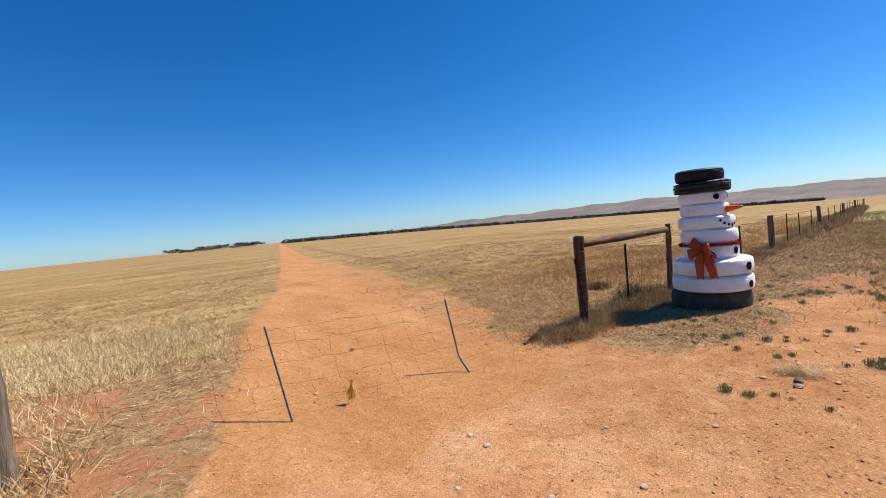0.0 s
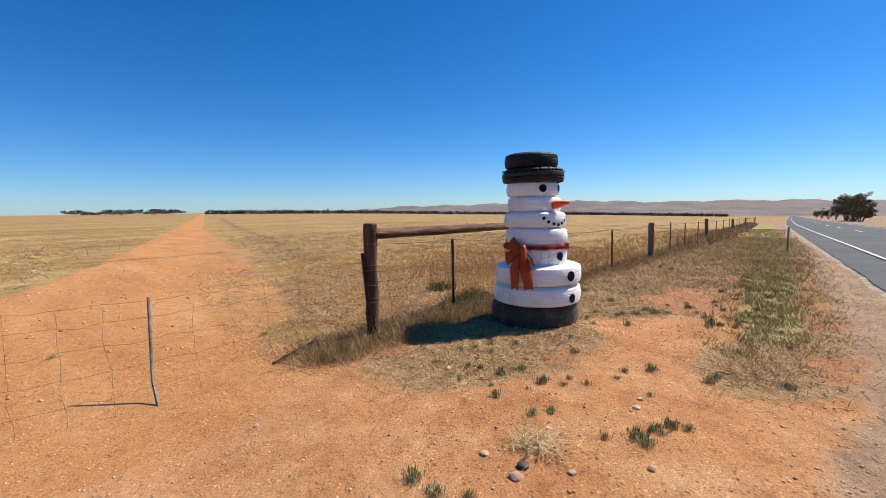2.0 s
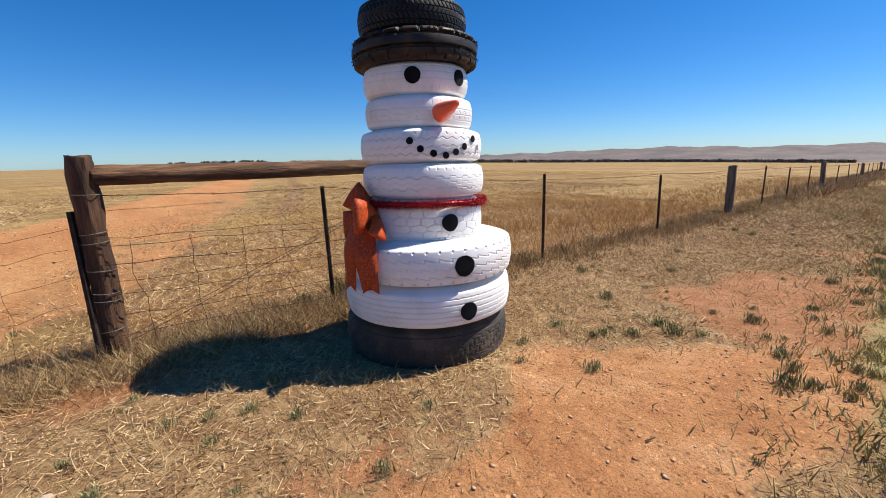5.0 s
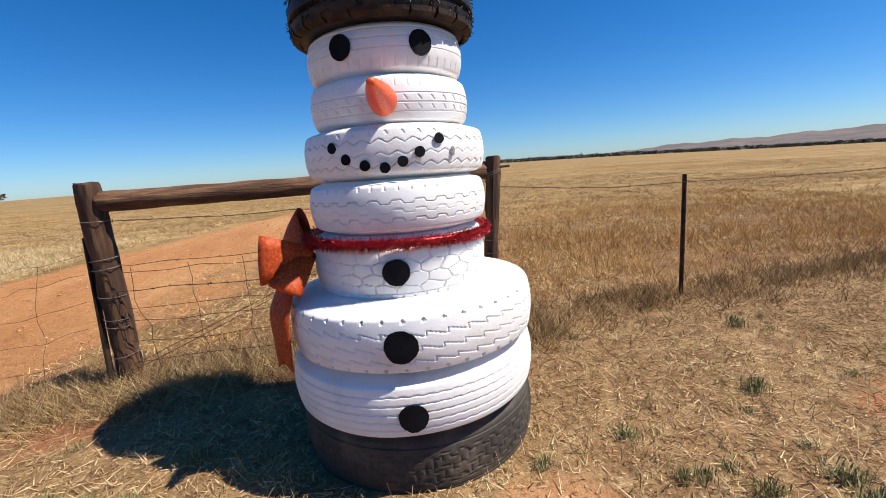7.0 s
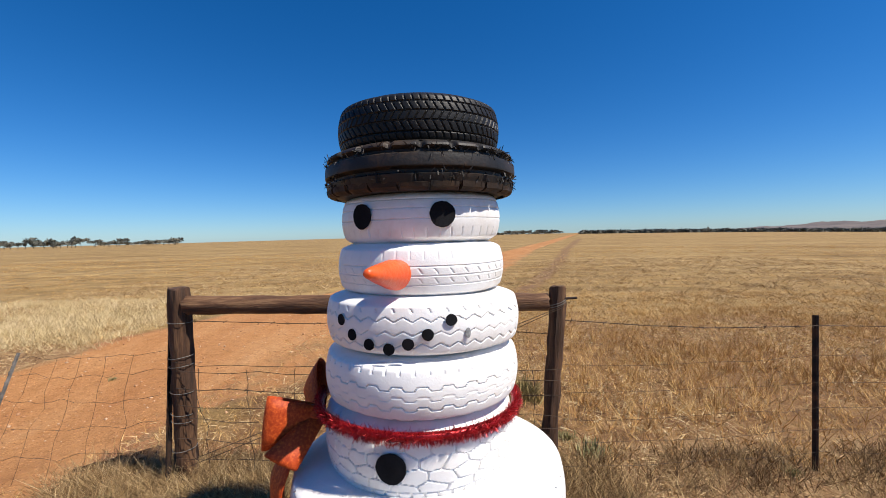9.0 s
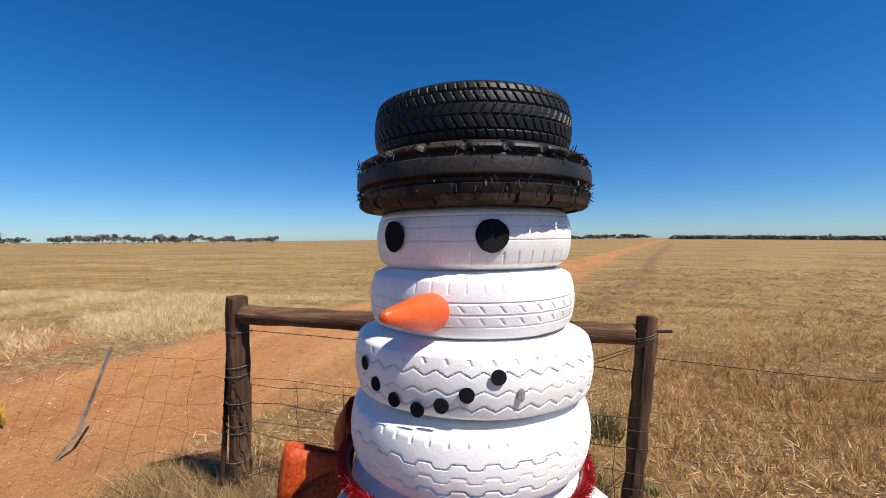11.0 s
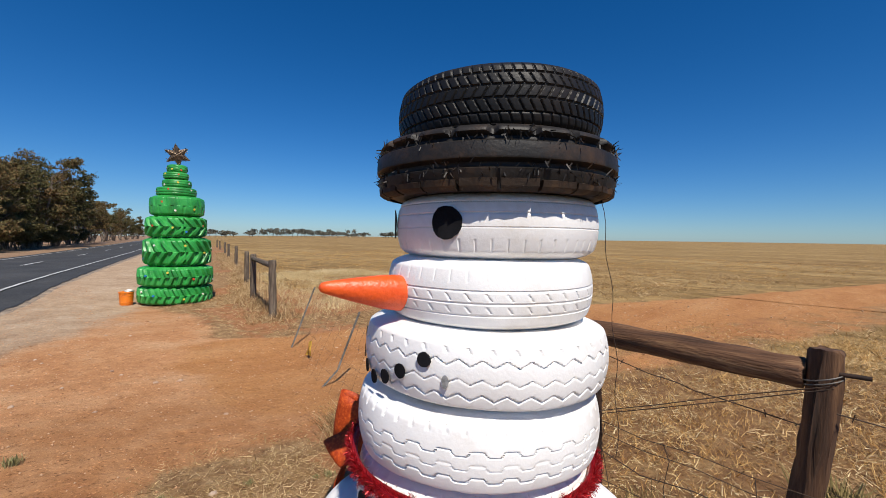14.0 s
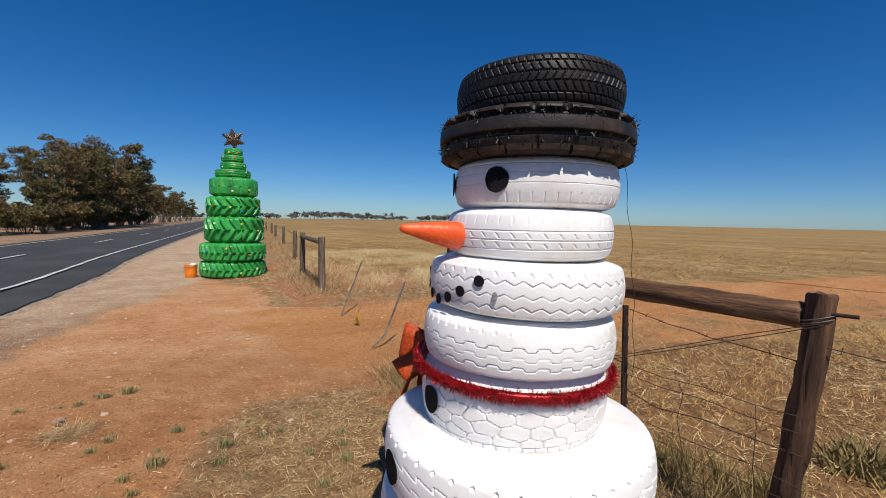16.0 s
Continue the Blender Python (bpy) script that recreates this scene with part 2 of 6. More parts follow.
    stubble = mix_node(n, l, mask("broken", 0.9, 0.9), mul.outputs[2], broken)
    col = mix_node(n, l, mask("field", 0.6, 0.6), verge, stubble)
    # dark stubble band, and soil under the gums with tree shade in its colour
    col = mix_node(n, l, mask("worn", 0.7, 0.9), col, ramp(noise_tex(2.0, 8, 0.75), [(0.35, (0.20, 0.11, 0.055)), (0.65, (0.34, 0.20, 0.10))]))
    col = mix_node(n, l, mask("green", 0.9, 1.1), col, ramp(noise_tex(3.5, 8, 0.75), [(0.35, (0.24, 0.20, 0.075)), (0.6, (0.46, 0.36, 0.155))]))
    trodden = ramp(noise_tex(1.1, 9, 0.7), [(0.30, (0.39, 0.158, 0.060)), (0.48, (0.51, 0.242, 0.100)), (0.68, (0.61, 0.338, 0.165))])
    dirt = mix_node(n, l, mask("trodden", 0.9, 0.8), dirt, trodden)
    col = mix_node(n, l, mask("dirt", 0.85, 1.3), col, dirt)
    col = mix_node(n, l, mask("track", 0.85, 1.1), col, track)
    col = mix_node(n, l, mask("gravel", 0.8, 1.0), col, gravel)
    col = mix_node(n, l, mask("dust", 0.8, 0.7), col, ramp(noise_tex(1.6, 8, 0.75), [(0.3, (0.44, 0.295, 0.18)), (0.5, (0.57, 0.405, 0.262)), (0.7, (0.66, 0.505, 0.355))]))
    speck = ramp(grit, [(0.30, (0.62, 0.60, 0.58)), (0.48, (1, 1, 1)), (0.70, (1.0, 1.0, 1.0)), (0.78, (1.3, 1.3, 1.28))])
    mul2 = n.new("ShaderNodeMix")
    mul2.data_type, mul2.blend_type = "RGBA", "MULTIPLY"
    mul2.inputs[0].default_value = 0.85
    l.new(col, mul2.inputs[6])
    l.new(speck, mul2.inputs[7])
    clods = ramp(noise_tex(9, 8, 0.82), [(0.32, (0.52, 0.48, 0.44)), (0.45, (0.94, 0.94, 0.94)), (0.58, (1.03, 1.03, 1.03)), (0.70, (1.35, 1.36, 1.36))])
    mul3 = n.new("ShaderNodeMix")
    mul3.data_type, mul3.blend_type = "RGBA", "MULTIPLY"
    mul3.inputs[0].default_value = 0.9
    l.new(mul2.outputs[2], mul3.inputs[6])
    l.new(clods, mul3.inputs[7])
    # single grains: cells of which a few are dark or pale
    last = mul3.outputs[2]
    for scale, amount in ((38, 1.0), (95, 0.9)):
        vor = n.new("ShaderNodeTexVoronoi")
        vor.inputs["Scale"].default_value = scale
        l.new(geo.outputs["Position"], vor.inputs["Vector"])
        sep = n.new("ShaderNodeSeparateColor")
        l.new(vor.outputs["Color"], sep.inputs[0])
        shade_of = ramp(sep.outputs[0], [(0.0, (0.48, 0.44, 0.42)), (0.09, (0.62, 0.58, 0.56)), (0.13, (0.95, 0.95, 0.95)), (0.80, (1.03, 1.03, 1.03)), (0.86, (1.28, 1.3, 1.32)), (1.0, (1.5, 1.55, 1.6))])
        near = n.new("ShaderNodeMapRange")
        near.inputs[1].default_value, near.inputs[2].default_value = 0.30, 0.42
        near.inputs[3].default_value, near.inputs[4].default_value = amount, 0.0
        l.new(vor.outputs["Distance"], near.inputs[0])
        grain = n.new("ShaderNodeMix")
        grain.data_type, grain.blend_type = "RGBA", "MULTIPLY"
        l.new(near.outputs[0], grain.inputs[0])
        l.new(last, grain.inputs[6])
        l.new(shade_of, grain.inputs[7])
        last = grain.outputs[2]
    tone = n.new("ShaderNodeMix")
    tone.data_type, tone.blend_type = "RGBA", "MULTIPLY"
    tone.inputs[0].default_value = 1.0
    tone.inputs[7].default_value = (0.80, 0.80, 0.80, 1)
    l.new(last, tone.inputs[6])
    l.new(tone.outputs[2], b.inputs["Base Color"])
    b1, b2 = n.new("ShaderNodeBump"), n.new("ShaderNodeBump")
    b1.inputs["Strength"].default_value, b1.inputs["Distance"].default_value = 0.8, 0.06
    b2.inputs["Strength"].default_value, b2.inputs["Distance"].default_value = 0.7, 0.012
    l.new(noise_tex(5, 8, 0.7), b1.inputs["Height"])
    l.new(grit, b2.inputs["Height"])
    l.new(b1.outputs[0], b2.inputs["Normal"])
    l.new(b2.outputs[0], b.inputs["Normal"])
    return m


GROUND = ground_material()


# ---------------------------------------------------------------- building helpers
def thing(name, at, label, category, group="", kind=""):
    ob = new(name)
    ob.empty_display_size = 0.2
    ob.location = at
    return tagged(ob, label, category, group, kind)


def finish(name, me, material, parent=None, label="", smooth=True):
    me.materials.append(material)
    if smooth:
        me.shade_smooth()
    ob = new(name, me)
    if parent is not None:
        ob.parent = parent
    if label:
        ob["label"] = label
    return ob


def part(name, bm, material, parent, label="", smooth=True, sharp=None):
    me = bpy.data.meshes.new(name)
    bm.to_mesh(me)
    bm.free()
    ob = finish(name, me, material, parent, label, smooth)
    if smooth and sharp:
        me.set_sharp_from_angle(angle=radians(sharp))
    return ob


def raw(name, verts, faces, material, parent=None, label="", smooth=False):
    """A mesh from arrays: verts (n, 3), faces (m, k) all with k corners."""
    me = bpy.data.meshes.new(name)
    verts, faces = np.asarray(verts, np.float32), np.asarray(faces, np.int32)
    k = faces.shape[1]
    me.vertices.add(len(verts))
    me.vertices.foreach_set("co", verts.ravel())
    me.loops.add(faces.size)
    me.loops.foreach_set("vertex_index", faces.ravel())
    me.polygons.add(len(faces))
    me.polygons.foreach_set("loop_start", np.arange(0, faces.size, k, dtype=np.int32))
    me.update(calc_edges=True)
    return finish(name, me, material, parent, label, smooth)


def tube(points, radius, sides=8, closed=False):
    """Verts and quads of a tube along points; radius: one number or one a point."""
    p = np.asarray(points, float)
    k = len(p)
    rad = np.broadcast_to(np.asarray(radius, float), (k,))
    tan = np.roll(p, -1, 0) - np.roll(p, 1, 0) if closed else np.gradient(p, axis=0)
    tan /= np.linalg.norm(tan, axis=1)[:, None] + 1e-12
    ref = np.where(np.abs(tan[:, 2:3]) > 0.9, [[1.0, 0, 0]], [[0, 0, 1.0]])
    s = np.cross(tan, ref)
    s /= np.linalg.norm(s, axis=1)[:, None] + 1e-12
    u = np.cross(s, tan)
    a = np.linspace(0, 2 * np.pi, sides, endpoint=False)
    v = (p[:, None] + rad[:, None, None] * (s[:, None] * np.cos(a)[None, :, None] + u[:, None] * np.sin(a)[None, :, None])).reshape(-1, 3)
    i, j = np.meshgrid(np.arange(k if closed else k - 1), np.arange(sides), indexing="ij")
    i2, j2 = (i + 1) % k, (j + 1) % sides
    f = np.stack([i * sides + j, i * sides + j2, i2 * sides + j2, i2 * sides + j], -1).reshape(-1, 4)
    return v, f


def join(pieces):
    vs, fs, o = [], [], 0
    for v, f in pieces:
        vs.append(np.asarray(v, float))
        fs.append(np.asarray(f) + o)
        o += len(v)
    return np.vstack(vs), np.vstack(fs)


def box_bm(sx, sy, sz, bevel=0.0, m=Matrix()):
    bm = bmesh.new()
    bmesh.ops.create_cube(bm, size=1, matrix=m @ Matrix.Diagonal((sx, sy, sz, 1)))
    if bevel:
        bmesh.ops.bevel(bm, geom=list(bm.edges), offset=bevel, segments=2, affect="EDGES")
    return bm


def log_bm(length, r0, r1, seed, sides=20, steps=14, knots=0.006):
    """An uneven log along +z with worn ends."""
    rng = random.Random(seed)
    bm = bmesh.new()
    ph = [rng.uniform(0, 6.28) for _ in range(4)]
    bend = (rng.uniform(-0.012, 0.012), rng.uniform(-0.012, 0.012))
    rings = []
    zs = [0, 0.012] + [length * i / steps for i in range(1, steps)] + [length - 0.012, length]
    for k, z in enumerate(zs):
        f = z / length
        r = r0 + (r1 - r0) * f
        if k in (0, len(zs) - 1):
            r *= 0.9
        c = (bend[0] * math.sin(f * 3.1 + ph[0]), bend[1] * math.sin(f * 2.7 + ph[1]))
        ring = []
        for j in range(sides):
            a = 2 * math.pi * j / sides
            w = 1 + 0.05 * math.sin(2 * a + ph[2] + f) + 0.03 * math.sin(5 * a + ph[3]) + rng.uniform(-1, 1) * knots / r0 * 2
            ring.append(bm.verts.new((c[0] + r * w * math.cos(a), c[1] + r * w * math.sin(a), z + (rng.uniform(-0.006, 0.006) if k in (0, len(zs) - 1) else 0))))
        rings.append(ring)
    for a, b in zip(rings, rings[1:]):
        for j in range(sides):
            bm.faces.new((a[j], a[(j + 1) % sides], b[(j + 1) % sides], b[j]))
    bm.faces.new(rings[0][::-1])
    bm.faces.new(rings[-1])
    return bm


# ---------------------------------------------------------------- lie of the land
_az = np.array([-180, -170, -120, -60, -5, 8, 20, 40, 52, 70, 90, 110, 130, 145, 160, 169, 180.0])
_el = np.array([-0.5, -0.6, -0.6, -0.6, -1.2, -1.25, -0.9, -0.55, -0.2, 0.05, 0.1, 0.0, -0.1, -0.05, -0.2, -0.4, -0.5])
_deg = np.arange(-180, 181)
_raw = np.interp(_deg, _az, _el)
_ker = np.exp(-np.arange(-15, 16) ** 2 / 50.0)
_sm = np.convolve(np.concatenate([_raw[-16:-1], _raw, _raw[1:16]]), _ker / _ker.sum(), "valid")


def land(x, y):
    """Height of the ground."""
    x, y = np.asarray(x, float), np.asarray(y, float)
    r = np.hypot(x, y)
    e = np.interp(np.degrees(np.arctan2(y, x)), _deg, _sm)
    z = np.tan(np.radians(e)) * r * r / (r + 6)
    z = z + 0.05 * np.exp(-r * r / 4) + 0.08 * np.exp(-((x + 2.5) ** 2 + (y + 1.6) ** 2) / 3) - 0.26 * np.exp(-((x + 4.8) ** 2 + (y - 2.3) ** 2) / 6) - 0.21 * np.exp(-((x + 12.4) ** 2 + (y - 1.6) ** 2) / 7) - 0.08 * np.exp(-((x + 8.2) ** 2 + (y - 2.9) ** 2) / 3)
    return z + 0.012 * np.sin(3.1 * x + 1.3 * y) * np.sin(2.3 * y - 0.7 * x) * np.exp(-r / 30)


def road_edge(x):
    """The road's edge on the field's side."""
    x = np.asarray(x, float)
    xs = np.array([-1500, -200, -90, -51, -34, -20, -13.8, -10.6, -7.8, -5, 0, 3.5, 5.5, 12.5, 19, 35, 74, 150, 1500.0])
    ys = np.array([345, 43, 17.6, 8.4, 4.0, 0.4, -0.95, -1.65, -2.4, -3.05, -3.65, -3.7, -3.55, -3.05, -2.6, -1.5, 1.0, 4.3, 58.0])
    y = 0
    for o in (-1.0, -0.5, 0, 0.5, 1.0):
        y = y + np.interp(x + o * (2 + 0.08 * np.abs(x)), xs, ys)
    return y / 5


def fence_line(x):
    """The fence between verge and field."""
    x = np.asarray(x, float)
    return np.interp(x, [-1500, -60, -20, -11.0, -8.27, -1.72, 0.82, 2.6, 5.5, 9.5, 15.5, 20.3, 30, 62, 1500], [345, 17.8, 6.4, 3.55, 2.91, 1.23, 0.97, 1.12, 1.15, 1.25, 1.6, 1.65, 2.1, 4.1, 105])


def track_mid(y):
    y = np.asarray(y, float)
    return np.interp(y, [-4, 2, 5, 7.2, 1500], [-5.6, -4.75, -4.25, -3.7, 505]) + np.interp(y, [2, 4, 9, 14, 90, 300], [0, 0.25, 0.4, 0.7, 0.7, 0])


def soft(d, w):
    return np.clip(0.5 + d / (2 * w), 0, 1)


def fbm(x, y, seed, octaves=4):
    """Smooth random values about 0.5 over the plane."""
    total, amount = 0.0, 0.5
    for k in range(octaves):
        px, py = x * 2 ** k + 17.3 * seed + 5.1 * k, y * 2 ** k - 9.7 * seed + 3.7 * k
        ix, iy = np.floor(px), np.floor(py)
        fx, fy = px - ix, py - iy
        fx, fy = fx * fx * (3 - 2 * fx), fy * fy * (3 - 2 * fy)

        def node(a, b):
            h = np.sin(a * 127.1 + b * 311.7 + seed * 74.7) * 43758.5453
            return h - np.floor(h)

        low = node(ix, iy) * (1 - fx) + node(ix + 1, iy) * fx
        high = node(ix, iy + 1) * (1 - fx) + node(ix + 1, iy + 1) * fx
        total = total + amount * (low * (1 - fy) + high * fy)
        amount *= 0.5
    return total / (1 - 0.5 ** octaves)


def masks(x, y):
    """How far each kind of cover holds, 0 to 1."""
    x, y = np.asarray(x, float), np.asarray(y, float)
    shade = road_edge(x)
    wide = np.interp(y, [1, 3, 5, 8, 12, 30, 500], [2.1, 1.9, 1.75, 1.65, 1.4, 1.25, 1.4])
    track = soft(wide - np.abs(x - track_mid(y)), 0.5) * soft(y - 0.6, 1.0)
    # thin straw over bare soil on the field side of the track
    rim = np.interp(y, [1.9, 2.5, 3.5, 7, 9, 13, 18, 30, 45], [-2.5, -2.2, -1.25, 0.0, 0.6, 2.2, 3.4, 7.0, 11.5])
    track = np.maximum(track, 0.54 * soft(rim - x, 0.4) * soft(x - track_mid(y), 0.5) * soft(y - 1.9, 0.4) * soft(42 - y, 8))
    right = np.interp(y, [-3.4, -2.6, -2.1, -1.7, -1.0, -0.4, 0.6, 1.4, 2.2], [0.2, -0.9, -1.1, -0.2, -1.5, -2.5, -2.45, -2.7, -2.9])
    top = np.interp(x, [-30, -16, -12, -9, -7, -6, -2], [-2.2, 0.2, 1.3, 1.7, 1.4, 3.4, 3.4])
    dirt = soft(right - x, 0.45) * soft(top - y, 0.6) * soft(x + 19, 3)
    high, low = np.interp(x, [-2.2, -1.7, -0.4, 0.3, 0.5, 0.8, 1.5, 1.8], [-1.1, -1.05, -1.0, -0.5, -0.5, -0.9, -1.35, -1.9]), np.interp(x, [-2, -0.9, 0, 1.1, 2], [-2.0, -1.85, -1.87, -2.05, -2.1])
    patch = soft(high - y, 0.22) * soft(y - low, 0.2) * soft(1.7 - x, 0.25) * soft(x + 2.4, 0.2) * 0.9
    dirt = np.maximum(dirt, patch)
    dirt = np.maximum(dirt, 0.85 * soft(shade - 9.0 - y, 0.8))
    litter = np.clip(0.5 + 4.0 * (fbm(x * 0.9, y * 0.9, 3) - np.interp(x, [-9, -2.5, 0, 3, 8], [0.45, 0.47, 0.49, 0.47, 0.40])) + 1.3 * soft(x - 0.2, 0.4) * soft(y + 0.55, 0.3) - 0.45 * soft(-1.25 - y, 0.4) * soft(x - 0.2, 0.5), 0, 1)
    gravel = soft(np.interp(x, [-14, -9, -4, 0, 4, 10], [2.0, 1.7, 0.7, 0.6, 0.8, 0.8]) - (y - shade), np.interp(x, [-7, -3], [1.4, 0.55])) * (y < shade + 6)
    worn = 0.62 * np.exp(-((x - np.interp(y, [6, 10, 14, 23, 40, 95, 200], [0.6, 2.3, 3.9, 7.1, 12.6, 32, 69])) / np.interp(y, [8, 40, 95], [0.6, 0.9, 1.6])) ** 2) * np.interp(y, [5, 9, 110, 190], [0, 1, 1, 0])
    # beneath the roadside gums: dark soil and litter, darkened further as painted tree shade
    worn = np.maximum(worn, 0.9 * soft(shade - 11.5 - y, 1.2) * soft(-32 - x, 6) * soft(y - shade + 60, 10))
    dirt = dirt * (1 - 0.8 * soft(shade - 11.5 - y, 1.2) * soft(-32 - x, 6))
    dust = 0.62 * soft(-6.0 - x, 2.0) * soft(np.interp(x, [-16, -9, -5], [3.4, 2.8, 1.6]) - (y - shade), 1.2) * (y > shade - 1)
    field = soft(y - fence_line(x) - 0.5, 0.4) * (1 - track) * (1 - soft(-5.2 - x, 0.5) * soft(5.5 - y, 1.5) * soft(x + 13, 2))
    green = np.exp(-((y - shade - np.interp(x, [0, 2, 20, 60], [1.4, 1.45, 1.7, 2.4])) / np.interp(x, [2, 20, 60], [0.5, 0.9, 1.6])) ** 2) * 0.74 * np.interp(x, [-0.8, 1.5, 60, 120], [0.0, 1, 1, 0])
    return dict(track=track, dirt=dirt, gravel=gravel, field=field, green=green, litter=litter, worn=worn, dust=dust, trodden=soft(x + 4.4, 1.8), broken=0.72 * soft(7.5 - y, 3.0) * soft(x + 2.5, 1.0) * soft(11 - x, 4))


def spread(n=430):
    k = math.asinh(4800 / 7.0)
    s = np.linspace(-k, k, n)
    gx, gy = np.meshgrid(7 * np.sinh(s) - 2.0, 7 * np.sinh(s) + 0.5, indexing="ij")
    road = np.clip((road_edge(gx) - gy) / 0.4, 0, 1) * np.clip((gy - road_edge(gx) + 7.6) / 0.4, 0, 1)
    z = land(gx, gy) - 0.06 * road - 0.0008 * np.abs(gx) * road
    v = np.stack([gx, gy, z], -1).reshape(-1, 3)
    i, j = np.meshgrid(np.arange(n - 1), np.arange(n - 1), indexing="ij")
    f = np.stack([i * n + j, (i + 1) * n + j, (i + 1) * n + j + 1, i * n + j + 1], -1).reshape(-1, 4)
    ob = raw("ground", v, f, GROUND, None, "red dirt, straw verge and harvested stubble field", True)
    for key, val in masks(gx, gy).items():
        a = ob.data.attributes.new(key, "FLOAT", "POINT")
        a.data.foreach_set("value", np.asarray(val, np.float32).ravel())
    tagged(ob, category="ground", kind="structure")


spread()


def strip(name, xs, off0, off1, lift, material, parent=None, ragged=0.0):
    """A band along the road between two distances from its edge."""
    xs = np.asarray(xs, float)
    across = np.linspace(off0, off1, 2 + int(abs(off1 - off0) / 1.5))
    vs = []
    for k, o in enumerate(across):
        y = road_edge(xs) + o
        if ragged and k in (0, len(across) - 1):
            y = y + ragged * (fbm(xs * 1.7, 0 * xs + 3.1 * k, 5, 6) - 0.5) * 2
        up = np.interp(k / (len(across) - 1), np.linspace(0, 1, len(lift)), lift) if isinstance(lift, tuple) else lift
        vs.append(np.stack([xs, y, land(xs, y) + up + 0.0006 * np.abs(xs)], -1))
    v = np.stack(vs, 1).reshape(-1, 3)
    k = len(across)
    i, j = np.meshgrid(np.arange(len(xs) - 1), np.arange(k - 1), indexing="ij")
    f = np.stack([i * k + j, i * k + j + 1, (i + 1) * k + j + 1, (i + 1) * k + j], -1).reshape(-1, 4)
    if off1 > off0:
        f = f[:, ::-1]
    return raw(name, v, f, material, parent, "", True)


stations = np.concatenate([-np.geomspace(60, 1400, 50)[::-1], np.linspace(-59, 59, 160), np.geomspace(60, 1400, 50)])
fine = np.concatenate([stations[stations < -22], np.linspace(-22, 14, 420), stations[stations > 14]])
# the far stretch of the track, as a fine sheet over the ground
ys = np.geomspace(14, 1300, 150)
offs = np.linspace(-2.6, 2.6, 15)
ty, to = np.meshgrid(ys, offs, indexing="ij")
tx = track_mid(ty) + to
tz = land(tx, ty) + 0.012 + 0.0009 * (ty - 14)
tz = tz - 0.03 * (np.abs(to) > 2.5)
i, j = np.meshgrid(np.arange(len(ys) - 1), np.arange(len(offs) - 1), indexing="ij")
k = len(offs)
far_track = raw("track", np.stack([tx, ty, tz], -1).reshape(-1, 3), np.stack([i * k + j, i * k + j + 1, (i + 1) * k + j + 1, (i + 1) * k + j], -1).reshape(-1, 4)[:, ::-1], GROUND, None, "", True)
for key, val in masks(tx, ty).items():
    far_track.data.attributes.new(key, "FLOAT", "POINT").data.foreach_set("value", np.asarray(val, np.float32).ravel())
tagged(far_track, "red dirt track running up through the stubble field", "track", kind="structure")
road = strip("road", fine, 0.0, -7.4, 0.03, ASPHALT, None, 0.07)
strip("crumbled_edge", fine, 0.20, -0.10, (-0.02, 0.026), EDGE, road, 0.09)
tagged(road, "two-lane grey asphalt road with white lines", "road", kind="structure")
strip("edge_line", fine, -0.97, -1.075, 0.06, ROADPAINT, road)
strip("edge_line", fine, -6.5, -6.605, 0.06, ROADPAINT, road)
for c in range(-16, 17):
    a = c * 12.0 + 3
    strip("centre_dash", np.linspace(a, a + 3.4, 5), -3.72, -3.86, 0.06, ROADPAINT, road)


# ---------------------------------------------------------------- tyres
def tri_wave(t):
    return 2 * np.abs(2 * (t - np.floor(t + 0.5))) - 1


def trap_wave(t):
    return np.clip(4.0 * tri_wave(t), -1, 1)


def line(v, at, w):
    return np.clip(1.6 - np.abs(v - at) / w, 0, 1)


def sipe(u, v, period, slant, v0, v1, w):
    f = (u + slant * (v - v0)) / period
    d = np.abs(f - np.round(f)) * period
    return np.clip(1.6 - d / w, 0, 1) * (v > v0) * (v < v1)


def tread_fine_ribs(u, v):
    return np.max([line(v, 0.86, 0.009), line(v, 0.68, 0.010), line(v, 0.46, 0.009), sipe(u, v, 0.045, 0, 0.08, 0.27, 0.0020), 0.6 * sipe(u, v, 0.06, 0.0, 0.9, 0.98, 0.003)], 0)


def tread_slant(u, v):
    return np.max([line(v, 0.60, 0.011), line(v, 0.42, 0.011), line(v, 0.24, 0.011), sipe(u, v, 0.055, 0.14, 0.45, 0.56, 0.0022), sipe(u, v, 0.055, 0.14, 0.27, 0.38, 0.0022), 0.5 * sipe(u, v, 0.05, 0, 0.72, 0.92, 0.002)], 0)


def tread_zigzag(u, v):
    z = 0.044 * tri_wave(u / 0.062)
    rising = (u / 0.062 - np.floor(u / 0.062)) < 0.5
    return np.max([line(v, 0.69 + z, 0.009), np.where(rising, 0.9, 0.35) * line(v, 0.45 + 0.9 * z, 0.009), line(v, 0.24 + z, 0.010), 0.7 * sipe(u, v, 0.062, 0, 0.06, 0.12, 0.004), 0.6 * sipe(u, v, 0.062, 0.1, 0.80, 0.88, 0.003)], 0)


def tread_step(u, v):
    z = 0.034 * trap_wave(u / 0.085)
    return np.max([line(v, 0.62 + z, 0.0085), 0.5 * line(v, 0.45 + z, 0.007), line(v, 0.28 + z, 0.009), sipe(u, v, 0.075, 0, 0.0, 0.09, 0.009), 0.7 * sipe(u, v, 0.05, 0, 0.84, 0.93, 0.004)], 0)


